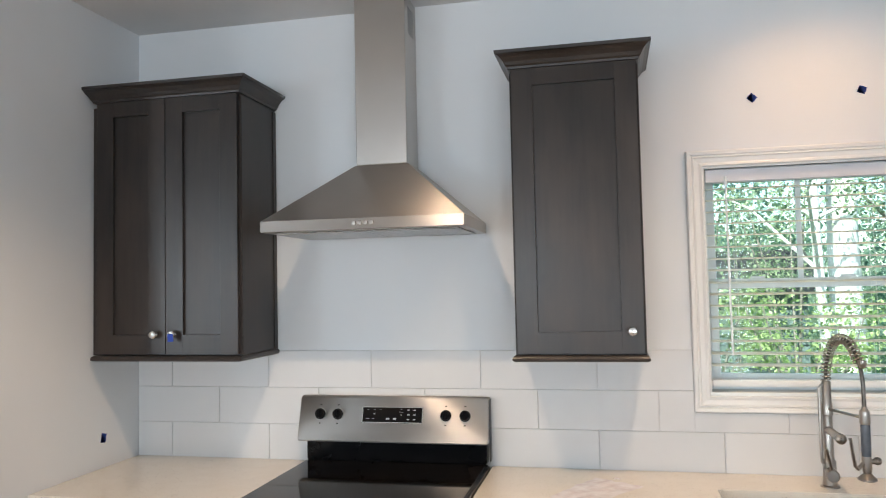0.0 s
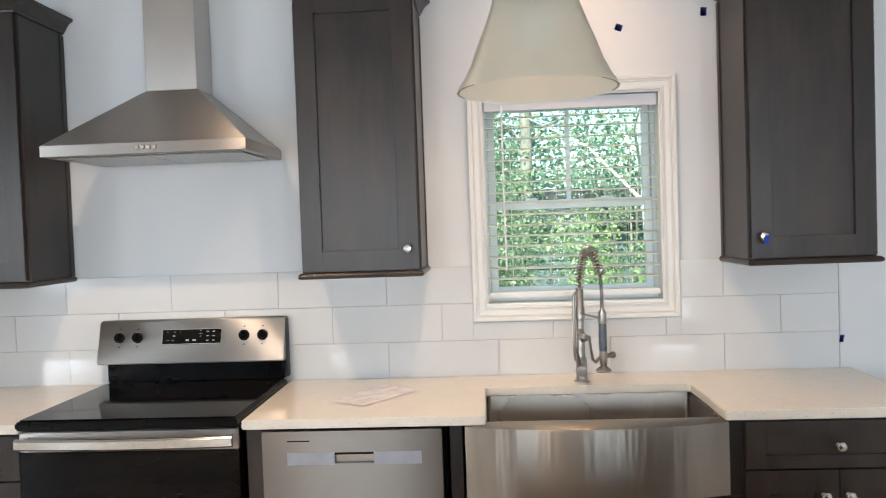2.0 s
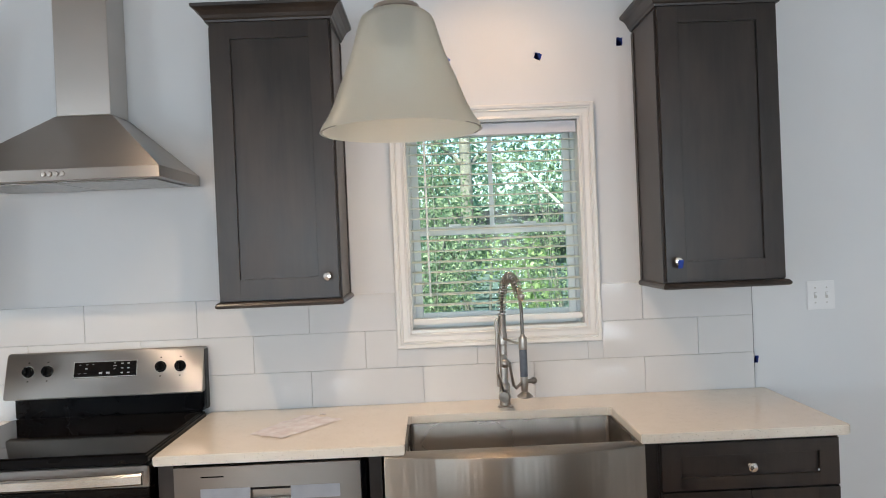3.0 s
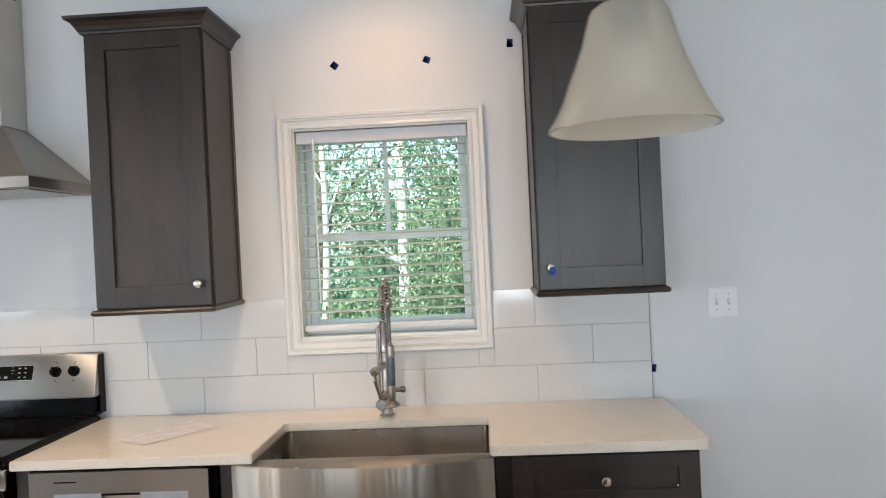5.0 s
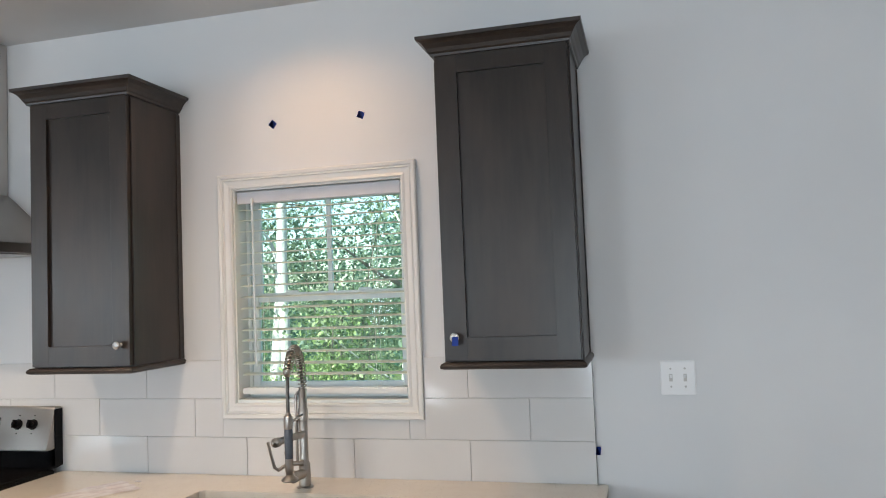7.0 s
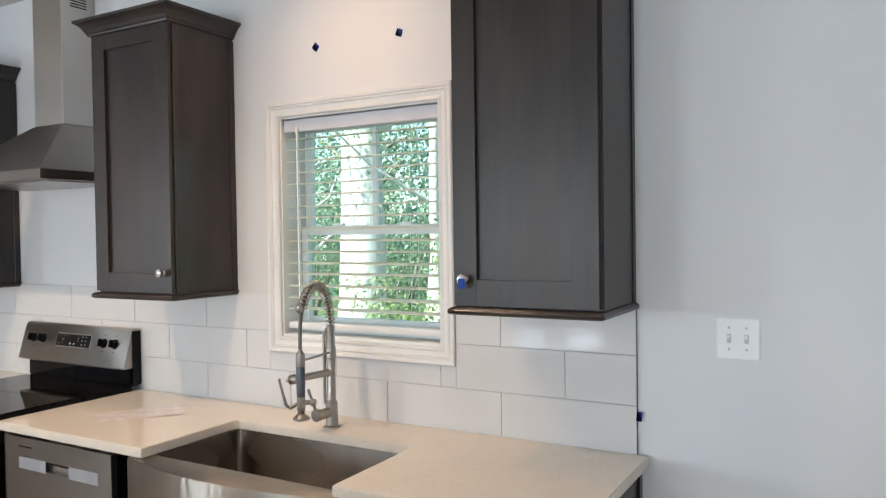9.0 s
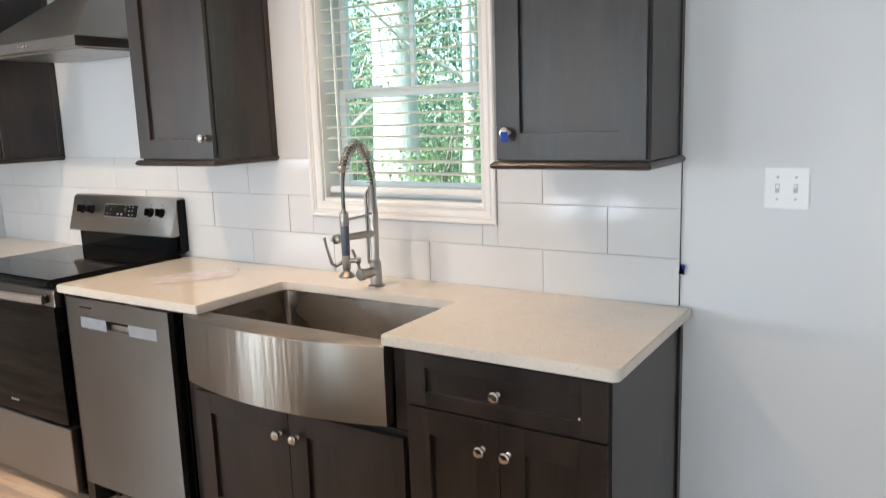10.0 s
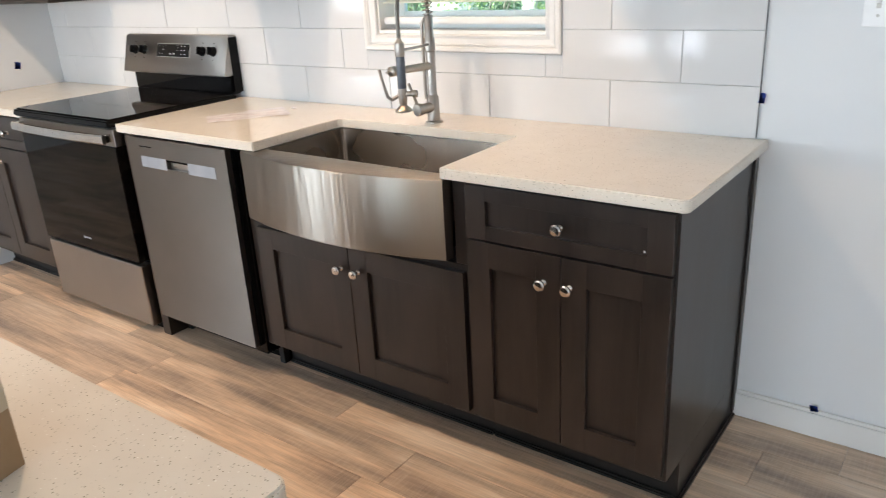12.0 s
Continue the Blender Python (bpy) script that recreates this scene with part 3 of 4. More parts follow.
wall_cabinet(-1.572, -0.959, [(-1.566, -1.2685, -1.308, False), (-1.2655, -0.966, -1.230, True)], "dark espresso two-door shaker wall cabinet beside the side wall")
wall_cabinet(0.071, 0.501, [(0.075, 0.497, 0.458, False)], "dark espresso one-door shaker wall cabinet between hood and window")
wall_cabinet(1.662, 2.097, [(1.666, 2.093, 1.703, True)], "dark espresso one-door shaker wall cabinet with taped knob")
solid("cabinet_filler", [(XL + 0.001, -1.5765, 2.950, 2.968, 1.372, 2.35)], WOOD, "narrow dark espresso filler strip beside the cabinet", "filler strip", bevel=0.001)

YF, YD = 2.645, 2.625


def base_body(c, x0, x1, z1=0.890, z0=0.150):
    bm = bmesh.new()
    box(bm, x0, x1, YF, YB - 0.004, z0, z1, 0.0015)
    part("body", bm, WOOD, c)
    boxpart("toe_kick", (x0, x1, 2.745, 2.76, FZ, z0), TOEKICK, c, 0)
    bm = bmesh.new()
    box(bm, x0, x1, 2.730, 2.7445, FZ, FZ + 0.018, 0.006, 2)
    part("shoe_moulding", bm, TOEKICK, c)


drawer_base = thing("base_cabinet", "dark espresso base cabinet with one drawer and two doors", "base cabinet", group="base cabinets")
base_body(drawer_base, 1.5255, 2.105)
shaker("drawer_front", drawer_base, 1.531, 2.101, 0.731, 0.880, YD, 0.062, 0.040, (1.814, 0.803))
shaker("door", drawer_base, 1.531, 1.8145, 0.172, 0.724, YD, 0.070, 0.072, (1.767, 0.646))
shaker("door", drawer_base, 1.8175, 2.101, 0.172, 0.724, YD, 0.070, 0.072, (1.841, 0.646))
bm = bmesh.new()
box(bm, 2.1052, 2.1082, 2.6455, YB - 0.004, 0.150, 0.8895)
box(bm, 2.0905, 2.1082, 2.7465, YB - 0.004, FZ, 0.1496)
part("end_panel", bm, WOOD, drawer_base)
boxpart("scribe", (2.1085, 2.115, YB - 0.034, YB - 0.004, FZ + 0.019, 0.890), WOOD, drawer_base, 0.001)
bm = bmesh.new()
box(bm, 2.1085, 2.121, 2.732, YB - 0.018, FZ, FZ + 0.018, 0.006, 2)
part("shoe_moulding", bm, WOOD, drawer_base)

sink_base = thing("base_cabinet", "dark espresso sink base cabinet with two doors", "base cabinet", group="base cabinets")
base_body(sink_base, 0.6005, 1.5245, 0.638)
for x0, x1 in ((0.6005, 0.6415), (1.478, 1.5245)):
    boxpart("upper_stile", (x0, x1, YF, YB - 0.006, 0.639, 0.890), WOOD, sink_base, 0.001)
shaker("door", sink_base, 0.650, 1.0725, 0.172, 0.620, YD, 0.072, 0.072, (1.038, 0.542))
shaker("door", sink_base, 1.0755, 1.512, 0.172, 0.620, YD, 0.072, 0.072, (1.110, 0.542))

corner_base = thing("base_cabinet", "dark espresso base cabinet beside the range", "base cabinet", group="base cabinets")
base_body(corner_base, XL + 0.002, -0.822)
for x0, x1, kx in ((-1.56, -1.2145, -1.387), (-1.2115, -0.830, -1.02)):
    shaker("drawer_front", corner_base, x0, x1, 0.731, 0.880, YD, 0.062, 0.040, (kx, 0.806))
    shaker("door", corner_base, x0, x1, 0.172, 0.724, YD, 0.070, 0.072, (x1 - 0.045 if x0 < -1.5 else x0 + 0.045, 0.652))

filler = thing("filler_panel", "dark espresso panel between range and dishwasher", "filler panel")
boxpart("panel", (-0.062, -0.012, 2.630, YB - 0.01, FZ, 0.890), WOOD, filler, 0.001)

bm = bmesh.new()
box(bm, 2.031, 2.036, YD - 0.0008, YD - 0.0001, 0.777, 0.783)
part("paint_chip", bm, PLATE, drawer_base, "tiny white chip on the drawer front")

# ---- worktops ----
CT0, CT1, CYF = 0.891, 0.922, 2.606


def worktop(name, outline, label):
    """A stone slab with a plan outline, eased at its edges."""
    bm = bmesh.new()
    lower = [bm.verts.new((x, y, CT0)) for x, y in outline]
    f = bm.faces.new(lower)
    got = bmesh.ops.extrude_face_region(bm, geom=[f])
    for v in got["geom"]:
        if isinstance(v, bmesh.types.BMVert):
            v.co.z = CT1
    bmesh.ops.recalc_face_normals(bm, faces=bm.faces)
    bmesh.ops.bevel(bm, geom=list(bm.edges), offset=0.003, segments=2, affect="EDGES")
    return tagged(part(name, bm, QUARTZ, None, smooth=True), label, "worktop")


def rounded(cx, cy, r, a0, n=5):
    return [(cx + r * math.cos(radians(a0 + 90 * k / n)), cy + r * math.sin(radians(a0 + 90 * k / n))) for k in range(n + 1)]


SX0, SX1, SYB = 0.718, 1.464, 3.014
worktop("worktop", [(XL + 0.002, CYF), (-0.816, CYF), (-0.816, YB - 0.0045), (XL + 0.002, YB - 0.0045)], "cream speckled quartz worktop in the kitchen corner")
worktop("worktop", [(-0.070, CYF), (SX0, CYF), (SX0, SYB - 0.012), (SX0 + 0.012, SYB), (SX1 - 0.012, SYB), (SX1, SYB - 0.012), (SX1, CYF)]
        + rounded(2.137 - 0.02, CYF + 0.02, 0.02, -90) + [(2.137, YB - 0.011), (-0.070, YB - 0.011)], "cream speckled quartz worktop cut out round a farmhouse sink")

# ---- farmhouse sink ----
sink = thing("farmhouse_sink", "brushed stainless apron-front farmhouse sink with bowed front", "sink")
AX0, AX1, AZ0, AZ1 = 0.652, 1.474, 0.656, 0.890


def apron_y(u):
    return 2.604 - 0.062 * (1 - (2 * u - 1) ** 2)


bm = bmesh.new()
n = 32
cols = []
for k in range(n + 1):
    u = k / n
    x, y = AX0 + u * (AX1 - AX0), apron_y(u)
    cols.append([bm.verts.new(c) for c in ((x, 2.655, AZ1), (x, y + 0.010, AZ1), (x, y + 0.003, AZ1 - 0.003), (x, y, AZ1 - 0.010), (x, y, AZ0 + 0.004), (x, y + 0.004, AZ0), (x, 2.638, AZ0))])
for a, b in zip(cols, cols[1:]):
    for k in range(6):
        bm.faces.new((a[k], b[k], b[k + 1], a[k + 1]))
bm.faces.new(cols[0])
bm.faces.new(cols[-1][::-1])
part("apron", bm, SINKSTEEL, sink, "bowed brushed steel apron", True)
bm = bmesh.new()
ix0, ix1, iy0, iy1, iz = SX0 + 0.004, SX1 - 0.004, 2.6555, SYB + 0.006, 0.665
loops = []
for z, g in ((AZ1 - 0.0005, 0.0), (iz + 0.02, 0.004), (iz + 0.006, 0.010), (iz, 0.024)):
    ring = []
    for cx, cy, a0 in ((ix1 - 0.018 - g, iy1 - 0.018 - g, 0), (ix0 + 0.018 + g, iy1 - 0.018 - g, 90), (ix0 + 0.018 + g, iy0 + 0.018 + g, 180), (ix1 - 0.018 - g, iy0 + 0.018 + g, 270)):
        ring += [bm.verts.new((x, y, z)) for x, y in rounded(cx, cy, 0.018, a0, 4)]
    loops.append(ring)
for a, b in zip(loops, loops[1:]):
    for k in range(len(a)):
        bm.faces.new((a[k], a[(k + 1) % len(a)], b[(k + 1) % len(a)], b[k]))
bm.faces.new(loops[-1])
part("basin", bm, BASINSTEEL, sink, smooth=True)
bm = bmesh.new()
box(bm, AX0 + 0.002, ix0 + 0.0, 2.656, SYB + 0.02, AZ1 - 0.012, AZ1 - 0.0008)
box(bm, ix1 - 0.0, AX1 - 0.002, 2.656, SYB + 0.02, AZ1 - 0.012, AZ1 - 0.0008)
box(bm, ix0, ix1, SYB + 0.0065, SYB + 0.02, AZ1 - 0.012, AZ1 - 0.0008)
part("flange", bm, SINKSTEEL, sink)
bm = bmesh.new()
lathe(bm, [(0.0, 0.004), (0.020, 0.004), (0.038, 0.003), (0.045, 0.001), (0.046, 0.0)], pose(1.096, 2.83, iz + 0.001), 28)
part("drain", bm, NICKEL, sink, smooth=True)

# ---- spring faucet ----
faucet = thing("spring_faucet", "brushed nickel spring-neck kitchen faucet behind the sink", "faucet", (1.084, 3.096, CT1))
HX, HY = 0.050, -0.218
bm = bmesh.new()
lathe(bm, [(0.030, 0.0), (0.030, 0.004), (0.0215, 0.007), (0.0205, 0.085), (0.0165, 0.09), (0.0150, 0.095), (0.0150, 0.235), (0.0175, 0.238), (0.0175, 0.275), (0.0150, 0.28), (0.0145, 0.345), (0.011, 0.350)], None, 24)
part("post", bm, NICKEL, faucet, smooth=True)
bm = bmesh.new()
tube(bm, [(-0.022, -0.006, 0.078), (-0.024, -0.006, 0.10), (-0.024, -0.006, 0.325), (-0.014, -0.004, 0.338)], [0.0055] * 4, 12)
part("supply_tube", bm, NICKEL, faucet, smooth=True)
arch = []
for k in range(49):
    u = k / 48
    ang = math.pi * u
    ease = (1 - math.cos(ang)) / 2
    arch.append(Vector((HX * ease, HY * ease, 0.345 + 0.152 * math.sin(ang))))
for k in range(6):
    arch.append(Vector((HX, HY, 0.345 - 0.010 * (k + 1))))
bm = bmesh.new()
tube(bm, arch, 0.0060, 10)
part("hose", bm, HOSE, faucet, "flexible dark grey hose inside the spring", True)
bm = bmesh.new()
lengths = [0.0]
for a, b in zip(arch, arch[1:]):
    lengths.append(lengths[-1] + (b - a).length)
side = Vector((-HY, HX, 0)).normalized()
SPRING_END = lengths[next(k for k in range(25, 49) if arch[k].z < 0.432)]
coil, turns, steps = [], 24, 24 * 12
for k in range(steps + 1):
    s = SPRING_END * k / steps
    i = max(j for j in range(len(lengths) - 1) if lengths[j] <= s + 1e-9)
    p = arch[i].lerp(arch[i + 1], (s - lengths[i]) / (lengths[i + 1] - lengths[i]))
    d = (arch[min(i + 2, len(arch) - 1)] - arch[max(i - 1, 0)]).normalized()
    up = d.cross(side)
    ang = 2 * math.pi * turns * k / steps
    coil.append(p + 0.0148 * (side * math.cos(ang) + up * math.sin(ang)))
tube(bm, coil, 0.0024, 6)
part("spring", bm, NICKEL, faucet, "open steel coil spring", True)
bm = bmesh.new()
H = pose(HX, HY, 0)
lathe(bm, [(0.0062, 0.440), (0.0120, 0.438), (0.0130, 0.426), (0.0095, 0.418), (0.0062, 0.415)], H, 20)
part("hose_collar", bm, NICKEL, faucet, smooth=True)
bm = bmesh.new()
lathe(bm, [(0.0066, 0.300), (0.0090, 0.292), (0.0145, 0.286), (0.0155, 0.252), (0.015, 0.248), (0.0145, 0.246)], H, 20)
part("holder_ring", bm, NICKEL, faucet, smooth=True)
bm = bmesh.new()
lathe(bm, [(0.0135, 0.150), (0.014, 0.120), (0.0125, 0.105), (0.011, 0.098), (0.020, 0.090), (0.027, 0.084), (0.028, 0.080), (0.024, 0.077), (0.0, 0.0765)], H, 24)
spray = part("spray_head", bm, NICKEL, faucet, smooth=True)
bm = bmesh.new()
lathe(bm, [(0.0128, 0.247), (0.0138, 0.24), (0.0142, 0.20), (0.0136, 0.155), (0.0130, 0.149)], H, 16)
part("grip", bm, GRIP, spray, "blue-grey film wrapped grip", True)
bm = bmesh.new()
tube(bm, [(HX - 0.012, HY - 0.004, 0.128), (HX - 0.030, HY - 0.018, 0.115), (HX - 0.040, HY - 0.026, 0.125), (HX - 0.048, HY - 0.034, 0.170), (HX - 0.054, HY - 0.040, 0.210)], [0.006, 0.006, 0.0055, 0.0045, 0.005], 8)
part("spray_lever", bm, NICKEL, spray, smooth=True)
bm = bmesh.new()
lathe(bm, [(0.0080, 0.0), (0.0080, 0.024), (0.0115, 0.026), (0.0120, 0.036), (0.0095, 0.040), (0.0, 0.0405)], pose(HX + 0.006, HY + 0.004, 0.132, 0, 90, 25), 18)
part("spray_button", bm, NICKEL, spray, smooth=True)
bm = bmesh.new()
tube(bm, [(0, 0, 0.258), (HX * 0.5, HY * 0.5, 0.260), (HX, HY, 0.264)], 0.0045, 10)
part("holder_rod", bm, NICKEL, faucet, smooth=True)
bm = bmesh.new()
tube(bm, [(0, 0, 0.188), (-0.010, -0.17, 0.194), (-0.0105, -0.175, 0.194)], 0.0125, 14)
lathe(bm, [(0.014, 0.0), (0.016, 0.004), (0.016, 0.022), (0.010, 0.026), (0.005, 0.028), (0.005, 0.040), (0.0, 0.041)], pose(-0.0105, -0.172, 0.194, 90, 0, -4), 18)
part("filler_spout", bm, NICKEL, faucet, smooth=True)
bm = bmesh.new()
tube(bm, [(0, 0, 0.052), (-0.004, -0.050, 0.052), (-0.008, -0.062, 0.052)], 0.0175, 16)
lathe(bm, [(0.0175, 0.0), (0.021, 0.002), (0.021, 0.016), (0.018, 0.019), (0.0, 0.0195)], pose(-0.008, -0.060, 0.052, 90, 0, -6), 20)
valve = part("valve", bm, NICKEL, faucet, smooth=True)
bm = bmesh.new()
tube(bm, [(-0.010, -0.072, 0.066), (-0.020, -0.080, 0.105), (-0.030, -0.088, 0.142)], [0.0055, 0.0045, 0.005], 8)
part("handle", bm, NICKEL, valve, smooth=True)

# ---- range ----
rng = thing("electric_range", "freestanding stainless electric range with black glass top", "range")
RX0, RX1, RYF = -0.812, -0.074, 2.596
boxpart("body", (RX0 + 0.004, RX1 - 0.004, 2.650, YB - 0.03, 0.03, 0.905), BLACK, rng, 0.002)
bm = bmesh.new()
box(bm, RX0, RX1, 2.578, 3.200, 0.908, 0.936, 0.006, 2)
part("cooktop_frame", bm, BLACK, rng)
boxpart("cooktop_glass", (RX0 + 0.010, RX1 - 0.010, 2.594, 3.165, 0.9365, 0.9405), BGLASS, rng, 0.001)
bm = bmesh.new()
box(bm, RX0 + 0.003, RX1 - 0.003, RYF, 2.648, 0.832, 0.900, 0.003)
door = part("oven_door", bm, STEEL, rng)
boxpart("door_glass", (RX0 + 0.003, RX1 - 0.003, RYF - 0.003, 2.648, 0.352, 0.8315), BGLASS, door, 0.003, "black glass oven door")
bm = bmesh.new()
prev, n = [], 24
for k in range(n + 1):
    u = k / n
    x = RX0 + 0.012 + u * (RX1 - RX0 - 0.024)
    y = 2.558 - 0.016 * (1 - (2 * u - 1) ** 2)
    prev.append([bm.verts.new((x, y + dy, 0.868 + dz)) for dy, dz in ((0.0, 0.018), (-0.006, 0.012), (-0.006, -0.012), (0.0, -0.018), (0.008, -0.018), (0.008, 0.018))])
for a, b in zip(prev, prev[1:]):
    for k in range(6):
        bm.faces.new((a[k], a[(k + 1) % 6], b[(k + 1) % 6], b[k]))
bm.faces.new(prev[0]), bm.faces.new(prev[-1][::-1])
for x in (RX0 + 0.03, RX1 - 0.03):
    box(bm, x - 0.012, x + 0.012, 2.564, RYF + 0.001, 0.852, 0.884, 0.003)
part("handle", bm, SATIN, door, "curved flat steel bar handle", True)
bm = bmesh.new()
lx = -0.475
for dx, w, h in ((0.0, 0.010, 0.012), (0.013, 0.007, 0.007), (0.022, 0.007, 0.008), (0.031, 0.007, 0.007), (0.040, 0.008, 0.009), (0.050, 0.007, 0.007)):
    box(bm, lx + dx, lx + dx + w, RYF - 0.0036, RYF - 0.003, 0.402 - h / 2, 0.402 + h / 2)
part("badge", bm, INK, door, "small pale maker's badge")
boxpart("storage_drawer", (RX0 + 0.004, RX1 - 0.004, RYF, 2.648, 0.065, 0.335), STEEL, rng, 0.004, "brushed steel storage drawer")
for x in (RX0 + 0.05, RX1 - 0.05):
    for y in (2.70, 3.15):
        bm = bmesh.new()
        lathe(bm, [(0.016, 0.0), (0.016, 0.012), (0.008, 0.014), (0.008, 0.020)], pose(x, y, FZ), 12)
        part("foot", bm, BLACK, rng)
boxpart("riser", (RX0 + 0.004, RX1 - 0.010, 3.188, 3.239, 0.9365, 1.028), BLACK, rng, 0.004, seg=2)
bm = bmesh.new()
sec = [(3.150, 1.022), (3.154, 1.017), (3.186, 1.017), (3.239, 1.028), (3.239, 1.184), (3.216, 1.188), (3.204, 1.186), (3.196, 1.178)]
ends = [[bm.verts.new((x, y, z)) for y, z in sec] for x in (-0.832, -0.828, RX1 - 0.003, RX1 + 0.001)]
for end in (0, 3):
    cy = sum(y for y, z in sec) / len(sec)
    cz = sum(z for y, z in sec) / len(sec)
    for v in ends[end]:
        v.co.y, v.co.z = cy + (v.co.y - cy) * 0.96, cz + (v.co.z - cz) * 0.96
for a, b in zip(ends, ends[1:]):
    for k in range(len(sec)):
        bm.faces.new((a[k], a[(k + 1) % len(sec)], b[(k + 1) % len(sec)], b[k]))
bm.faces.new(ends[0]), bm.faces.new(ends[3][::-1])
guard = part("backguard", bm, GUARDSTEEL, rng, "brushed steel control panel", True)
boxpart("backguard_end", (RX1 + 0.0012, RX1 + 0.003, 3.195, 3.2385, 0.945, 1.178), BLACK, guard, 0)
TILT = math.degrees(math.atan2(3.196 - 3.150, 1.178 - 1.022))
GM = pose(0, 3.173, 1.100, -TILT, 0, 0)
bm = bmesh.new()
box(bm, -0.572, -0.326, -0.0025, 0.004, -0.012, 0.052, 0.001)
bmesh.ops.transform(bm, matrix=GM, verts=bm.verts)
disp = part("display_frame", bm, SATIN, guard)
bm = bmesh.new()
box(bm, -0.568, -0.330, -0.0040, -0.0026, -0.008, 0.048)
bmesh.ops.transform(bm, matrix=GM, verts=bm.verts)
part("display_glass", bm, BGLASS, disp, "black glass touch display")
bm = bmesh.new()
for x, z, w, h in [(-0.552, 0.038, 0.010, 0.002), (-0.524, 0.038, 0.010, 0.002), (-0.500, 0.038, 0.008, 0.002), (-0.526, 0.020, 0.010, 0.007), (-0.556, 0.004, 0.018, 0.002), (-0.530, 0.004, 0.010, 0.002),
                   (-0.474, 0.0, 0.016, 0.010), (-0.446, 0.0, 0.016, 0.010), (-0.416, 0.040, 0.006, 0.004), (-0.422, 0.030, 0.020, 0.002), (-0.416, 0.018, 0.006, 0.004)] + \
        [(-0.390 + 0.024 * i, 0.036 - 0.018 * j, 0.012, 0.006) for i in range(2) for j in range(3)]:
    box(bm, x + w * 0.1, x + w * 0.9, -0.0045, -0.0041, z + h * 0.15, z + h * 0.85)
bmesh.ops.transform(bm, matrix=GM, verts=bm.verts)
tagged(part("display_marks", bm, INK, disp, "small grey key markings"), kind="stuff")
for x in (-0.745, -0.672, -0.237, -0.162):
    bm = bmesh.new()
    lathe(bm, [(0.0215, 0.0), (0.0215, 0.003), (0.0185, 0.006), (0.0175, 0.018), (0.0155, 0.021), (0.0, 0.0212)], pose(0, 0, 0, 90), 24)
    box(bm, -0.0050, 0.0050, -0.031, -0.018, -0.0165, 0.0165, 0.002)
    bmesh.ops.transform(bm, matrix=GM @ pose(x, 0, 0.020, 0, random.uniform(-6, 6), 0), verts=bm.verts)
    kn = part("control_knob", bm, BLACK, guard, "black plastic control knob", True)
    bm = bmesh.new()
    lathe(bm, [(0.0235, 0.0), (0.0235, 0.0012), (0.0215, 0.0012)], pose(0, 0, 0, 90), 24)
    bmesh.ops.transform(bm, matrix=GM @ pose(x, 0, 0.020), verts=bm.verts)
    part("knob_ring", bm, SATIN, kn)
    for dz in (0.036, -0.036):
        bm = bmesh.new()
        box(bm, -0.003, 0.003, -0.0006, 0.0002, dz - 0.002, dz + 0.002)
        bmesh.ops.transform(bm, matrix=GM @ pose(x, 0, 0.020), verts=bm.verts)
        part("knob_mark", bm, BLACK, kn)

# ---- dishwasher ----
dw = thing("dishwasher", "built-in stainless dishwasher with pocket handle", "dishwasher")
boxpart("tub", (-0.006, 0.592, 2.640, YB - 0.05, 0.10, 0.872), BLACK, dw, 0.002)
bm = bmesh.new()
DX0, DX1, DYF = -0.003, 0.578, 2.600
hx0, hx1, hz0, hz1 = 0.233, 0.358, 0.780, 0.815
for b in [(DX0, hx0, 0.140, 0.884), (hx1, DX1, 0.140, 0.884), (hx0, hx1, 0.140, hz0), (hx0, hx1, hz1, 0.884)]:
    box(bm, b[0], b[1], DYF, 2.622, b[2], b[3])
bmesh.ops.remove_doubles(bm, verts=bm.verts, dist=1e-5)
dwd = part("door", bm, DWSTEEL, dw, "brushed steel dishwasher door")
boxpart("door_edge", (DX0, DX1, 2.6222, 2.6395, 0.140, 0.878), BLACK, dwd, 0)
bm = bmesh.new()
box(bm, hx0 - 0.0, hx1, DYF + 0.016, DYF + 0.0218, hz0, hz1)
part("pocket", bm, NICKEL, dwd, "recessed pocket handle")
boxpart("pocket_lip", (hx0, hx1, DYF - 0.001, DYF + 0.006, hz1 - 0.007, hz1), BLACK, dwd, 0.001)
for x0, x1 in ((0.078, hx0 - 0.001), (hx1 + 0.001, 0.512)):
    boxpart("handle_strip", (x0, x1, DYF - 0.0009, DYF - 0.0001, 0.775, 0.816), STRIP, dwd, 0, "pale blue protective strip")
boxpart("badge", (0.08, 0.152, DYF - 0.0012, DYF - 0.0001, 0.851, 0.855), BLACK, dwd, 0, "thin dark maker's badge strip")
boxpart("toe_kick", (-0.006, 0.598, 2.745, 2.760, FZ, 0.110), BLACK, dw, 0)
for x in (0.006, 0.58):
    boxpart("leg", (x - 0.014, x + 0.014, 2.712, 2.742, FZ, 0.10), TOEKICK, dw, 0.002)

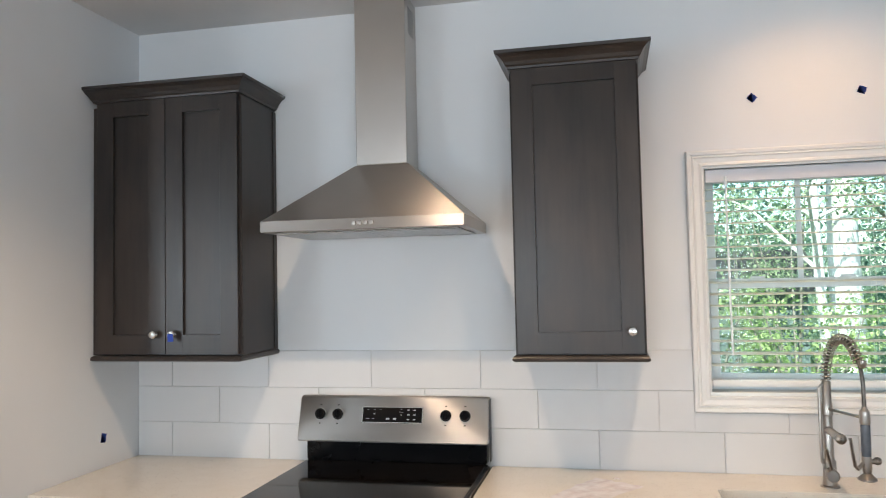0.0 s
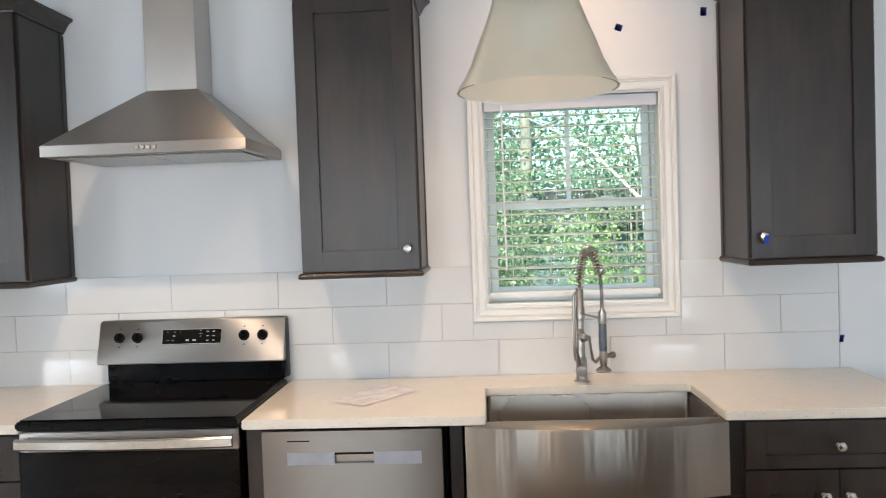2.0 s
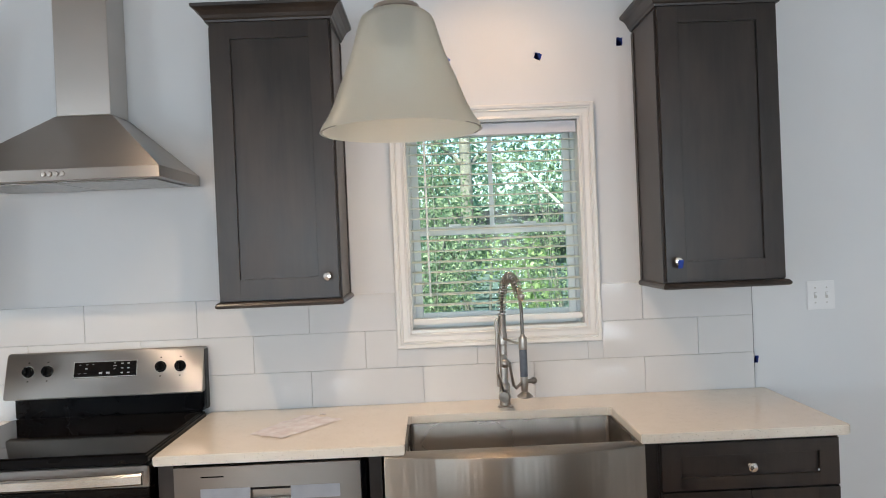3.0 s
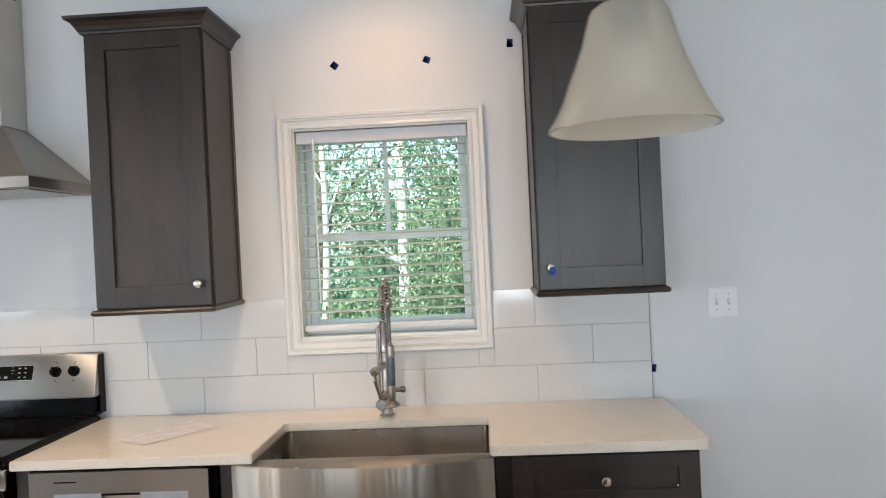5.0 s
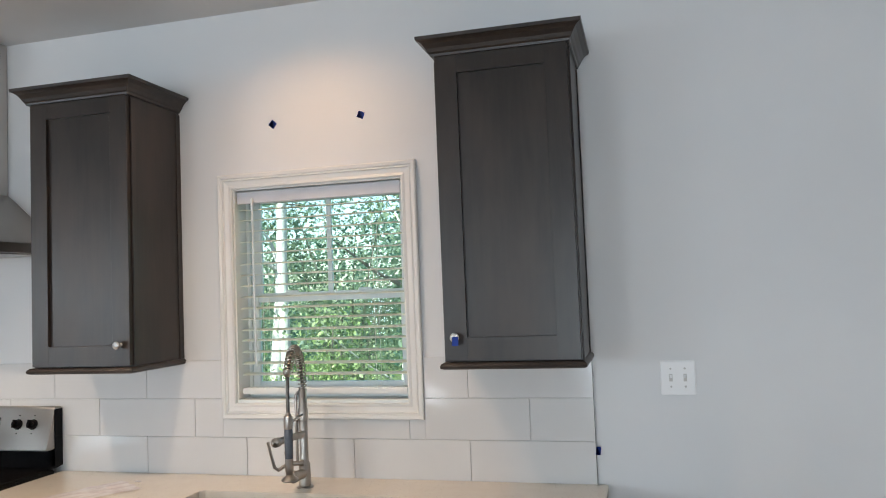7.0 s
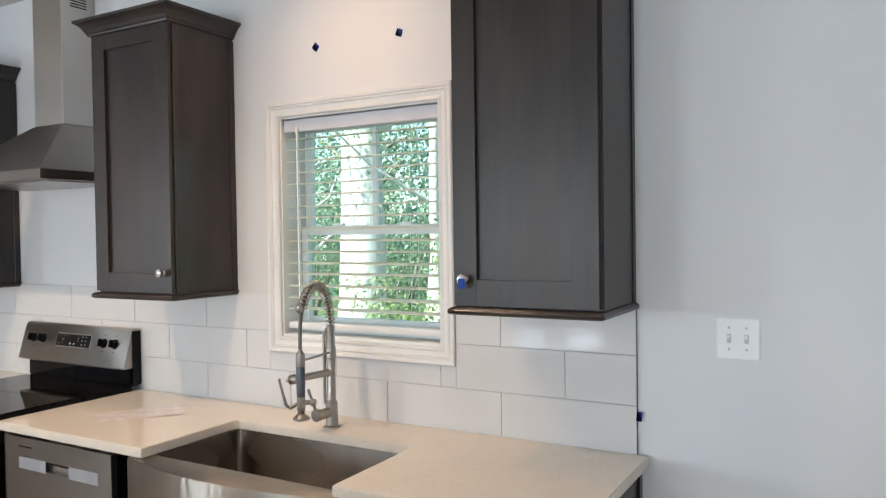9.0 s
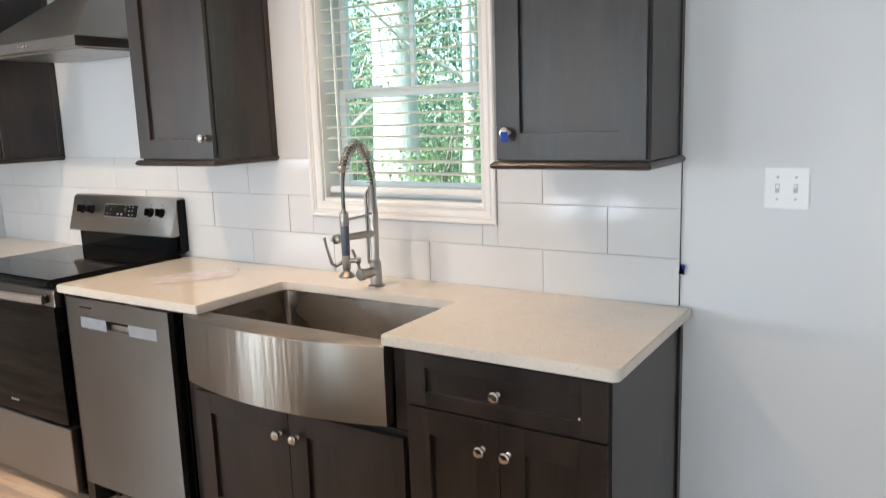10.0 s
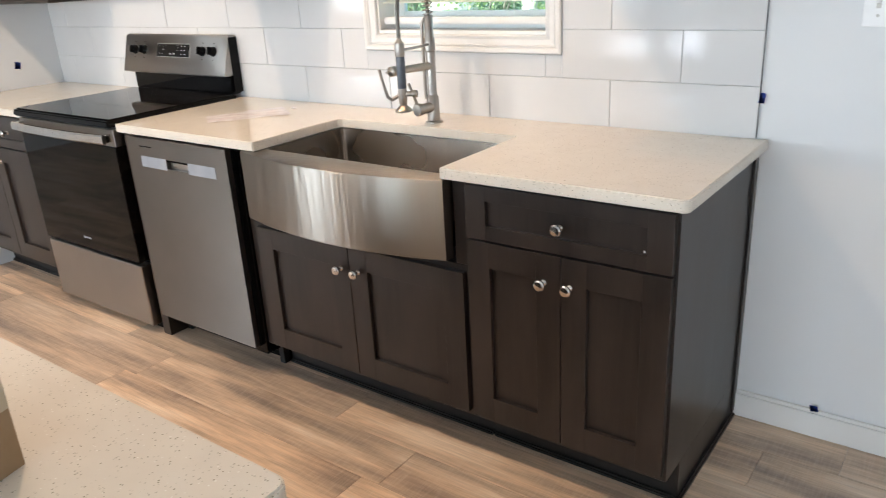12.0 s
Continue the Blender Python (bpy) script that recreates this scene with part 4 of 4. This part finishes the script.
# ---- hood ----
hood = thing("range_hood", "stainless steel pyramid chimney range hood", "range hood")
HL, HR, HF, HB = -0.812, -0.076, 2.800, YB - 0.002
CL, CR, CF = -0.547, -0.345, 3.083
boxpart("lip", (HL, HR, HF, HB, 1.8155, 1.856), STEEL, hood, 0.0015)
bm = bmesh.new()
lo = [bm.verts.new(c) for c in ((HL + 0.001, HF + 0.001, 1.856), (HR - 0.001, HF + 0.001, 1.856), (HR - 0.001, HB, 1.856), (HL + 0.001, HB, 1.856))]
hi = [bm.verts.new(c) for c in ((CL - 0.004, CF - 0.004, 2.082), (CR + 0.004, CF - 0.004, 2.082), (CR + 0.004, HB, 2.082), (CL - 0.004, HB, 2.082))]
for k in range(4):
    bm.faces.new((lo[k], lo[(k + 1) % 4], hi[(k + 1) % 4], hi[k]))
bm.faces.new(hi), bm.faces.new(lo[::-1])
bmesh.ops.bevel(bm, geom=list(bm.edges), offset=0.002, segments=2, affect="EDGES")
part("canopy", bm, STEEL, hood, smooth=True)
bm = bmesh.new()
box(bm, CL, CR, CF, HB, 2.083, ZC - 0.001, 0.002)
part("chimney", bm, STEEL_UP, hood, "upright brushed steel flue cover")
bm = bmesh.new()
for k in range(9):
    box(bm, CR - 0.0016, CR + 0.0006, CF + 0.045, CF + 0.125, 2.60 + 0.012 * k, 2.605 + 0.012 * k)
part("vent_slots", bm, BLACK, hood, "dark slotted air outlet")
bm = bmesh.new()
for k in range(4):
    lathe(bm, [(0.0085, 0.0), (0.0085, 0.004), (0.007, 0.0055), (0.0, 0.006)], pose(-0.462 + 0.021 * k, HF, 1.838, 90), 14)
part("buttons", bm, NICKEL, hood, "row of four round push buttons", True)
bm = bmesh.new()
for x0, x1 in ((HL + 0.03, -0.446), (-0.442, HR - 0.03)):
    box(bm, x0, x1, HF + 0.05, HB - 0.06, 1.810, 1.8152, 0.002)
part("grease_filter", bm, FILTER, hood, "mesh grease filters")

# ---- pendants ----
def pendant(x, y, rim):
    p = thing("pendant_lamp", "unlit pendant with frosted glass bell shade on a nickel rod", "pendant lamp", (x, y, rim), "pendants over the island")
    bm = bmesh.new()
    outer = [(0.0885, 0.0), (0.0868, 0.004), (0.0797, 0.0146), (0.0720, 0.030), (0.0653, 0.0485), (0.0568, 0.069), (0.0501, 0.087), (0.0451, 0.105), (0.0412, 0.1185), (0.0381, 0.1242), (0.0325, 0.1284), (0.0270, 0.1305), (0.0235, 0.1312)]
    lathe(bm, outer + [(r - 0.003, z - (0.0025 if z > 0.12 else 0)) for r, z in outer[::-1]], n=48)
    bm.faces.ensure_lookup_table()
    bmesh.ops.delete(bm, geom=[f for f in bm.faces if len(f.verts) > 4], context="FACES_ONLY")
    part("shade", bm, FROST, p, "frosted off-white glass bell shade", True)
    bm = bmesh.new()
    lathe(bm, [(0.0240, 0.1300), (0.0256, 0.1330), (0.0250, 0.1362), (0.0150, 0.1405), (0.0095, 0.1425), (0.0066, 0.146), (0.0062, 0.166), (0.0058, 0.168)], n=28)
    part("cap", bm, NICKEL, p, "brushed nickel cap", True)
    bm = bmesh.new()
    for z0, z1 in ((0.168, 0.46), (0.462, 0.76), (0.762, ZC - rim - 0.02)):
        tube(bm, [(0, 0, z0), (0, 0, z1)], 0.0060, 14)
        lathe(bm, [(0.0064, z1 - 0.004), (0.0064, z1)], n=14)
    part("rod", bm, NICKEL, p, smooth=True)
    bm = bmesh.new()
    lathe(bm, [(0.062, ZC - rim - 0.0005), (0.062, ZC - rim - 0.012), (0.050, ZC - rim - 0.024), (0.010, ZC - rim - 0.028)], n=28)
    part("canopy", bm, SATIN, p, smooth=True)
    bm = bmesh.new()
    lathe(bm, [(0.019, 0.1285), (0.019, 0.094), (0.014, 0.092), (0.012, 0.090)], n=18)
    part("socket", bm, BLACK, p, "dark lamp socket", True)
    bm = bmesh.new()
    lathe(bm, [(0.0, 0.0905), (0.013, 0.090), (0.020, 0.082), (0.028, 0.069), (0.029, 0.056), (0.024, 0.042), (0.010, 0.034), (0.0, 0.033)], n=20)
    part("bulb", bm, PLATE, p, "unlit white bulb", True)


pendant(0.800, 1.068, 1.6745)
pendant(1.636, 1.083, 1.6610)

# ---- island ----
IX0, IX1, IY0, IY1 = 0.40, 2.097, 0.64, 1.483
isl = thing("kitchen_island", "dark espresso kitchen island cabinet", "island")
boxpart("body", (IX0 + 0.03, IX1 - 0.03, IY0 + 0.03, IY1 - 0.03, 0.10, 0.890), WOOD, isl, 0.002)
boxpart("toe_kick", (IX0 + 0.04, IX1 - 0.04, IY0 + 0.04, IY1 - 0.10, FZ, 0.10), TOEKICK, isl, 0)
for i in range(3):
    w = (IX1 - IX0 - 0.08) / 3
    shaker("back_panel", isl, IX0 + 0.04 + i * w, IX0 + 0.036 + (i + 1) * w, 0.13, 0.86, IY0 + 0.010)
worktop("worktop", rounded(IX0 + 0.02, IY0 + 0.02, 0.02, 180) + rounded(IX1 - 0.02, IY0 + 0.02, 0.02, 270) + rounded(IX1 - 0.02, IY1 - 0.02, 0.02, 0) + rounded(IX0 + 0.02, IY1 - 0.02, 0.02, 90),
        "cream speckled quartz island worktop")

carton = thing("cardboard_box", "brown cardboard box with green leaf print", "box", (1.813, 1.337, CT1 + 0.0005))
carton.rotation_euler = (0, 0, radians(14))
bm = bmesh.new()
for b in [(-0.26, 0.0, -0.20, -0.196, 0.004, 0.24), (-0.26, 0.0, -0.004, 0.0, 0.004, 0.24), (-0.26, -0.256, -0.196, -0.004, 0.004, 0.24), (-0.004, 0.0, -0.196, -0.004, 0.004, 0.24), (-0.26, 0.0, -0.20, 0.0, 0.0, 0.004)]:
    box(bm, *b)
part("body", bm, CARD, carton)
bm = bmesh.new()
box(bm, 0.0002, 0.0012, -0.199, -0.001, 0.075, 0.20)
box(bm, -0.259, -0.001, 0.0002, 0.0012, 0.075, 0.20)
part("pale_band", bm, CARD_PALE, carton, "pale printed band")
bm = bmesh.new()
for y, z, r in ((-0.060, 0.042, 20), (-0.052, 0.020, -15), (-0.10, 0.04, 30), (-0.12, 0.02, 0)):
    m = pose(0.0013, y, z, r, 0, 0)
    vs = [bm.verts.new(m @ Vector((0, 0.018 * math.cos(t), 0.008 * math.sin(t)))) for t in [2 * math.pi * k / 12 for k in range(12)]]
    bm.faces.new(vs)
part("leaf_print", bm, GREEN_INK, carton, "green leaf shapes")
bm = bmesh.new()
box(bm, -0.26, -0.132, -0.20, 0.0, 0.2402, 0.244)
box(bm, -0.128, 0.0, -0.20, 0.0, 0.2402, 0.244)
part("flap", bm, CARD, carton)

# ---- small things ----
plate = thing("light_switch", "white double toggle switch plate on the wall", "light switch", (2.382, YB, 1.280))
bm = bmesh.new()
box(bm, -0.057, 0.057, -0.006, 0.001, -0.0575, 0.0575, 0.003, 3)
part("plate", bm, PLATE, plate)
for x in (-0.023, 0.023):
    bm = bmesh.new()
    box(bm, x - 0.0055, x + 0.0055, -0.0068, -0.0062, -0.0125, 0.0125)
    part("toggle_slot", bm, GROUT, plate)
    bm = bmesh.new()
    box(bm, x - 0.0042, x + 0.0042, -0.013, -0.006, -0.002, 0.009, 0.001)
    bmesh.ops.rotate(bm, verts=bm.verts, cent=(x, -0.006, 0), matrix=Matrix.Rotation(radians(-18), 3, "X"))
    part("toggle", bm, PLATE, plate)
    for z in (0.030, -0.030):
        bm = bmesh.new()
        lathe(bm, [(0.0036, 0.0), (0.0030, 0.0010), (0.0, 0.0012)], pose(x, -0.006, z, 90), 10)
        part("screw", bm, GROUT, plate)


def tape_bit(x, y, z, w, h, turn, m=None):
    """A torn scrap of painter's tape, one corner lifting."""
    bm = bmesh.new()
    g = 4
    grid = [[bm.verts.new((w * (i / g - 0.5) + random.uniform(-0.001, 0.001), -0.0006 - (0.005 * max(0, i / g + j / g - 1.3) ** 2), h * (j / g - 0.5) + random.uniform(-0.001, 0.001))) for i in range(g + 1)] for j in range(g + 1)]
    for j in range(g):
        for i in range(g):
            bm.faces.new((grid[j][i], grid[j][i + 1], grid[j + 1][i + 1], grid[j + 1][i]))
    bmesh.ops.solidify(bm, geom=bm.faces[:], thickness=0.0004)
    bmesh.ops.transform(bm, matrix=(m or Matrix()) @ pose(0, 0, 0, 0, turn, 0), verts=bm.verts)
    ob = part("tape_scrap", bm, TAPE, None)
    ob.location = (x, y, z)
    tagged(ob, "torn scrap of blue painter's tape stuck on the wall", "tape", "tape scraps")


tape_bit(0.917, YB, 2.277, 0.028, 0.026, 40)
tape_bit(1.284, YB, 2.279, 0.028, 0.026, 24)
tape_bit(1.612, YB, 2.325, 0.024, 0.032, 4)
tape_bit(2.109, YB - 0.010, 1.035, 0.016, 0.028, 8)
tape_bit(2.342, YB - 0.0145, 0.124, 0.022, 0.020, -8)
tape_bit(XL + 0.0005, 3.012, 1.038, 0.030, 0.036, 12, pose(0, 0, 0, 0, 0, 90))

sheet = thing("plastic_film", "crumpled clear plastic film lying on the worktop", "plastic film", (0.320, 2.925, CT1))
bm = bmesh.new()
g = 14
W2, L2 = 0.085, 0.150
grid = []
for j in range(g + 1):
    row = []
    for i in range(g + 1):
        u, v = i / g * 2 - 1, j / g * 2 - 1
        h = 0.0015 + 0.005 * abs(noise.noise(Vector((u * 1.7, v * 1.7, 3.1)))) + 0.003 * abs(noise.noise(Vector((u * 5, v * 5, 1.1))))
        row.append(bm.verts.new((W2 * u * (1 + 0.12 * v) + 0.01 * noise.noise(Vector((v * 3, 0, 7))), L2 * v + 0.015 * noise.noise(Vector((u * 3, 5, 0))), h)))
    grid.append(row)
for j in range(g):
    for i in range(g):
        bm.faces.new((grid[j][i], grid[j][i + 1], grid[j + 1][i + 1], grid[j + 1][i]))
bmesh.ops.rotate(bm, verts=bm.verts, cent=(0, 0, 0), matrix=Matrix.Rotation(radians(-32), 3, "Z"))
part("film", bm, FILM, sheet, smooth=True)

bit = thing("plastic_bit", "small clear scrap of plastic beside the film", "plastic scrap", (0.393, 3.095, CT1))
bm = bmesh.new()
tube(bm, [(-0.011, -0.004, 0.002), (-0.003, 0.001, 0.0045), (0.005, -0.001, 0.003), (0.012, 0.004, 0.002)], [0.0012, 0.0024, 0.0022, 0.0010], 7)
part("scrap", bm, FILM, bit, smooth=True)

# ---- outdoors ----
GZ = -0.75
bm = bmesh.new()
bmesh.ops.create_grid(bm, x_segments=60, y_segments=60, size=1)
for v in bm.verts:
    x, y = v.co.x * 220, v.co.y * 220
    v.co = (x, y, GZ + (0.12 * noise.noise(Vector((x * 0.15, y * 0.15, 0))) if abs(x) + abs(y) < 120 and y > 5 else 0))
tagged(part("ground", bm, GRASS, None), "grassy yard and woodland ground", "ground", kind="structure")
solid("foundation", [(XW - 0.15, XR + 0.15, YR - 0.15, YB + 0.15, GZ - 0.3, -0.121)], GROUT, "concrete foundation under the house", "foundation", "structure")


def leaf_cloud(centres, count, size, rng_seed):
    """Many small pointed leaves scattered about the given clump centres (x, y, z, radius)."""
    r = np.random.RandomState(rng_seed)
    c = np.array(centres)
    pick = r.randint(0, len(c), count)
    d = r.normal(size=(count, 3))
    d /= np.linalg.norm(d, axis=1)[:, None]
    pos = c[pick, :3] + d * (c[pick, 3] * r.uniform(0.2, 1.0, count) ** 0.6)[:, None] * np.array([1, 1, 0.75])
    a = r.normal(size=(count, 3)) + np.array([0, 0, -0.4])
    a /= np.linalg.norm(a, axis=1)[:, None]
    b = np.cross(a, r.normal(size=(count, 3)))
    b /= np.linalg.norm(b, axis=1)[:, None]
    s = size * r.uniform(0.6, 1.4, count)[:, None]
    verts = np.stack([pos, pos + a * s * 0.5 + b * s * 0.3, pos + a * s, pos + a * s * 0.5 - b * s * 0.3], 1).reshape(-1, 3)
    return verts, np.arange(count * 4).reshape(-1, 4)


def leaf_mesh(name, centres, count, size, seed, material):
    verts, faces = leaf_cloud(centres, count, size, seed)
    me = bpy.data.meshes.new(name)
    me.from_pydata(verts.tolist(), [], faces.tolist())
    me.materials.append(material)
    return me


def tree(x, y, height, radius, lean, seed, bark, leaves, low=2.2, label="tall woodland tree with pale trunk and green leaves"):
    t = thing("tree", label, "tree", (x, y, GZ - 0.05), "woodland trees")
    r = random.Random(seed)
    bm = bmesh.new()
    pts, rad, n = [], [], 16
    bend = [r.uniform(-0.10, 0.10) for _ in range(4)]
    for k in range(n + 1):
        u = k / n
        pts.append((lean * height * u + bend[0] * height * math.sin(u * 5) * 0.25, bend[1] * height * math.sin(u * 4) * 0.25, height * u))
        rad.append(radius * (1.35 - 0.35 * min(1, u * 12)) * (1 - 0.75 * u))
    tube(bm, pts, rad, 12)
    tips = []
    for k in range(11):
        u = r.uniform(low / height, 0.95)
        i = int(u * n)
        base = Vector(pts[i])
        ang, up = r.uniform(0, 2 * math.pi), r.uniform(0.2, 0.9)
        L = height * r.uniform(0.10, 0.24)
        d = Vector((math.cos(ang), math.sin(ang), up)).normalized()
        mid = base + d * L * 0.5 + Vector((0, 0, r.uniform(-0.1, 0.2)))
        end = base + d * L + Vector((r.uniform(-0.3, 0.3), r.uniform(-0.3, 0.3), r.uniform(-0.2, 0.4)))
        tube(bm, [base, mid, end], [rad[i] * 0.45, rad[i] * 0.28, rad[i] * 0.08], 7)
        tips += [(*mid, L * 0.32), (*end, L * 0.45), (*(end + Vector((r.uniform(-.5, .5), r.uniform(-.5, .5), 0.2))), L * 0.35)]
    part("trunk", bm, bark, t, smooth=True)
    crown = new("crown", leaf_mesh("crown", tips, 5200, 0.056, seed, leaves))
    crown.parent = t
    return t


def shrub(x, y, height, spread, seed, leaves, count=3000, size=0.065, label="leafy green undergrowth shrub"):
    s = thing("shrub", label, "shrub", (x, y, GZ - 0.03), "undergrowth shrubs")
    r = random.Random(seed)
    bm = bmesh.new()
    tips = []
    for k in range(9):
        ang, L = r.uniform(0, 2 * math.pi), r.uniform(0.5, 1.0)
        end = Vector((math.cos(ang) * spread * L, math.sin(ang) * spread * L, height * r.uniform(0.35, 1.0)))
        mid = end * 0.5 + Vector((0, 0, height * 0.12))
        tube(bm, [(0, 0, 0), mid, end], [0.03, 0.018, 0.006], 6)
        for q in range(3):
            p = mid.lerp(end, q / 2)
            tips.append((p.x, p.y, p.z, spread * r.uniform(0.22, 0.42)))
    part("stems", bm, BARK, s)
    leaves_ob = new("leaves", leaf_mesh("leaves", tips, count, size, seed, leaves))
    leaves_ob.parent = s


tree(3.6, 11.6, 12, 0.24, 0.02, 3, BARK_PALE, LEAF, 3.6)
tree(3.0, 10.2, 10, 0.07, -0.03, 4, BARK_PALE, LEAF)
tree(-3.50, 9.6, 12, 0.37, -0.03, 5, BARK_PALE, LEAF, 3.8, label="broad pale-barked tree leaning behind the window")
tree(-2.85, 10.2, 11, 0.10, 0.015, 6, BARK_PALE, LEAF, 3.2)
tree(-2.05, 9.4, 10, 0.08, 0.02, 7, BARK_PALE, LEAF, 3.4)
tree(-1.2, 13.5, 12, 0.14, -0.02, 8, BARK, LEAF)
tree(0.2, 12.0, 11, 0.10, 0.02, 9, BARK_PALE, LEAF)
tree(1.5, 14.5, 12, 0.15, 0.0, 10, BARK, LEAF_SHADE)
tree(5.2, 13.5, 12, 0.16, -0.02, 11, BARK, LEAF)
tree(-6.2, 13.0, 12, 0.18, 0.02, 12, BARK, LEAF_SHADE)
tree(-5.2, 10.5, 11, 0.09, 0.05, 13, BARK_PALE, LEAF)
tree(7.5, 16.0, 13, 0.18, 0.0, 14, BARK, LEAF_SHADE)
tree(-0.6, 9.0, 7, 0.05, 0.05, 15, BARK_PALE, LEAF, 1.5)
for i, (x, y, h, s) in enumerate([(2.2, 8.2, 2.2, 1.0), (4.2, 9.6, 2.4, 1.1), (0.6, 9.2, 3.0, 1.2), (-1.0, 8.0, 2.2, 1.0), (-2.2, 11.2, 3.4, 1.3), (-4.6, 12.0, 3.6, 1.4), (-5.4, 9.0, 2.4, 1.1),
                                  (1.6, 11.5, 4.2, 1.4), (3.2, 13.2, 4.4, 1.6), (5.6, 11.4, 3.6, 1.4), (-0.2, 14.0, 4.4, 1.7), (-3.2, 14.2, 4.6, 1.7), (-6.6, 11.4, 4.0, 1.5), (7.4, 13.4, 4.4, 1.6), (-8.2, 14, 4.6, 1.8)]):
    shrub(x, y, h, s, 40 + i, LEAF_SUNNY if h < 2.5 else LEAF if i % 3 else LEAF_SHADE, 6500, 0.047)

r = np.random.RandomState(8)
cent = [(r.uniform(-24, 22), r.uniform(19, 30), GZ + 5.6 * r.uniform(0, 1) ** 1.6, r.uniform(0.8, 1.7)) for _ in range(520)]
cent += [(r.uniform(-34, 30), r.uniform(31, 38), GZ + 4.6 * r.uniform(0, 1) ** 1.3, r.uniform(1.2, 2.2)) for _ in range(420)]
woods = new("far_woods", leaf_mesh("far_woods", cent, 78000, 0.21, 77, LEAF_SHADE))
tagged(woods, "dense green woods behind the yard", "woods", kind="stuff")

shed = thing("shed", "small pale sided shed beyond the shrubs", "shed", (2.3, 15.0, GZ))
bm = bmesh.new()
box(bm, -1.3, 1.3, -0.9, 0.9, -0.05, 2.2)
wallp = part("wall", bm, SIDING, shed)
for k in range(14):
    bm = bmesh.new()
    vs = [bm.verts.new(c) for c in ((-1.31, -0.93, 0.02 + 0.155 * k), (1.31, -0.93, 0.02 + 0.155 * k), (1.31, -0.903, 0.17 + 0.155 * k), (-1.31, -0.903, 0.17 + 0.155 * k))]
    vb = [bm.verts.new(v.co + Vector((0, 0.02, 0))) for v in vs]
    bm.faces.new(vs), bm.faces.new(vb[::-1])
    for i in range(4):
        bm.faces.new((vs[i], vs[(i + 1) % 4], vb[(i + 1) % 4], vb[i]))
    part("siding_board", bm, SIDING, wallp)
bm = bmesh.new()
vs = [bm.verts.new(c) for c in ((-1.5, -1.15, 2.15), (1.5, -1.15, 2.15), (1.5, 0, 2.9), (-1.5, 0, 2.9), (-1.5, 1.15, 2.15), (1.5, 1.15, 2.15))]
bm.faces.new((vs[0], vs[1], vs[2], vs[3])), bm.faces.new((vs[3], vs[2], vs[5], vs[4]))
bmesh.ops.solidify(bm, geom=bm.faces[:], thickness=0.05)
part("roof", bm, SHINGLE, shed)

# ---- tiles ----
tile_meshes = {}


def lay_tile(x0, x1, z0, z1):
    key = (round(x1 - x0, 4), round(z1 - z0, 4))
    if key[0] < 0.004 or key[1] < 0.004:
        return
    if key not in tile_meshes:
        bm = bmesh.new()
        box(bm, 0, key[0], 0, 0.0055, 0, key[1], 0.0012)
        tile_meshes[key] = finish(bm, "tile", TILE)
    ob = new("tile", tile_meshes[key])
    ob.parent = splash
    ob.location = (x0, YB - 0.0095 + random.uniform(-0.0003, 0.0002), z0)
    ob.rotation_euler = (random.uniform(-0.0012, 0.0012), 0, random.uniform(-0.0008, 0.0008))


G = 0.0016
for row, z0 in enumerate(TZ):
    first = 0.333 if row != 1 else 0.109
    k0 = math.floor((XL - first) / TL)
    for k in range(k0, k0 + 12):
        a, b = max(first + k * TL + G / 2, XL + 0.002), min(first + (k + 1) * TL - G / 2, 2.1005)
        if b <= a:
            continue
        lo, hi = z0, z0 + TP - G
        cx0, cx1, cz = WX0 - 0.059, WX1 + 0.059, WZ0 - 0.060
        if b <= cx0 or a >= cx1 or hi <= cz:
            lay_tile(a, b, lo, hi)
        else:
            if lo < cz:
                lay_tile(max(a, cx0), min(b, cx1), lo, cz)
            if a < cx0:
                lay_tile(a, cx0, lo, hi)
            if b > cx1:
                lay_tile(cx1, b, lo, hi)

# ---- floor planks ----
floor = bpy.data.objects["floor"]
PW, PL = 0.182, 1.22
plank_meshes = {}
row, y = 0, -1.10
while y < YB - 0.01:
    w = min(PW, YB - y)
    x = XW - random.uniform(0.1, 1.1)
    while x < XR:
        a, b = max(x, XW), min(x + PL, XR)
        if b - a > 0.02:
            key = (round(b - a, 3), round(w, 3))
            if key not in plank_meshes:
                bm = bmesh.new()
                box(bm, 0, key[0] - 0.0008, 0, key[1] - 0.0008, -0.0055, 0, 0.0010)
                plank_meshes[key] = finish(bm, "plank", OAK)
            ob = new("plank", plank_meshes[key])
            ob.parent = floor
            ob.location = (a, y, FZ + random.uniform(-0.0002, 0.0))
        x += PL
    y += PW
bm = bmesh.new()
y = -1.10 - PW
while y > YR - PW:
    x = XW - random.uniform(0.1, 1.1)
    while x < XR:
        a, b = max(x, XW), min(x + PL, XR)
        if b - a > 0.02:
            box(bm, a, b - 0.0008, max(y, YR), y + PW - 0.0008, FZ - 0.0055, FZ)
        x += PL
    y -= PW
tagged(part("rear_planks", bm, OAK, floor), kind="stuff")
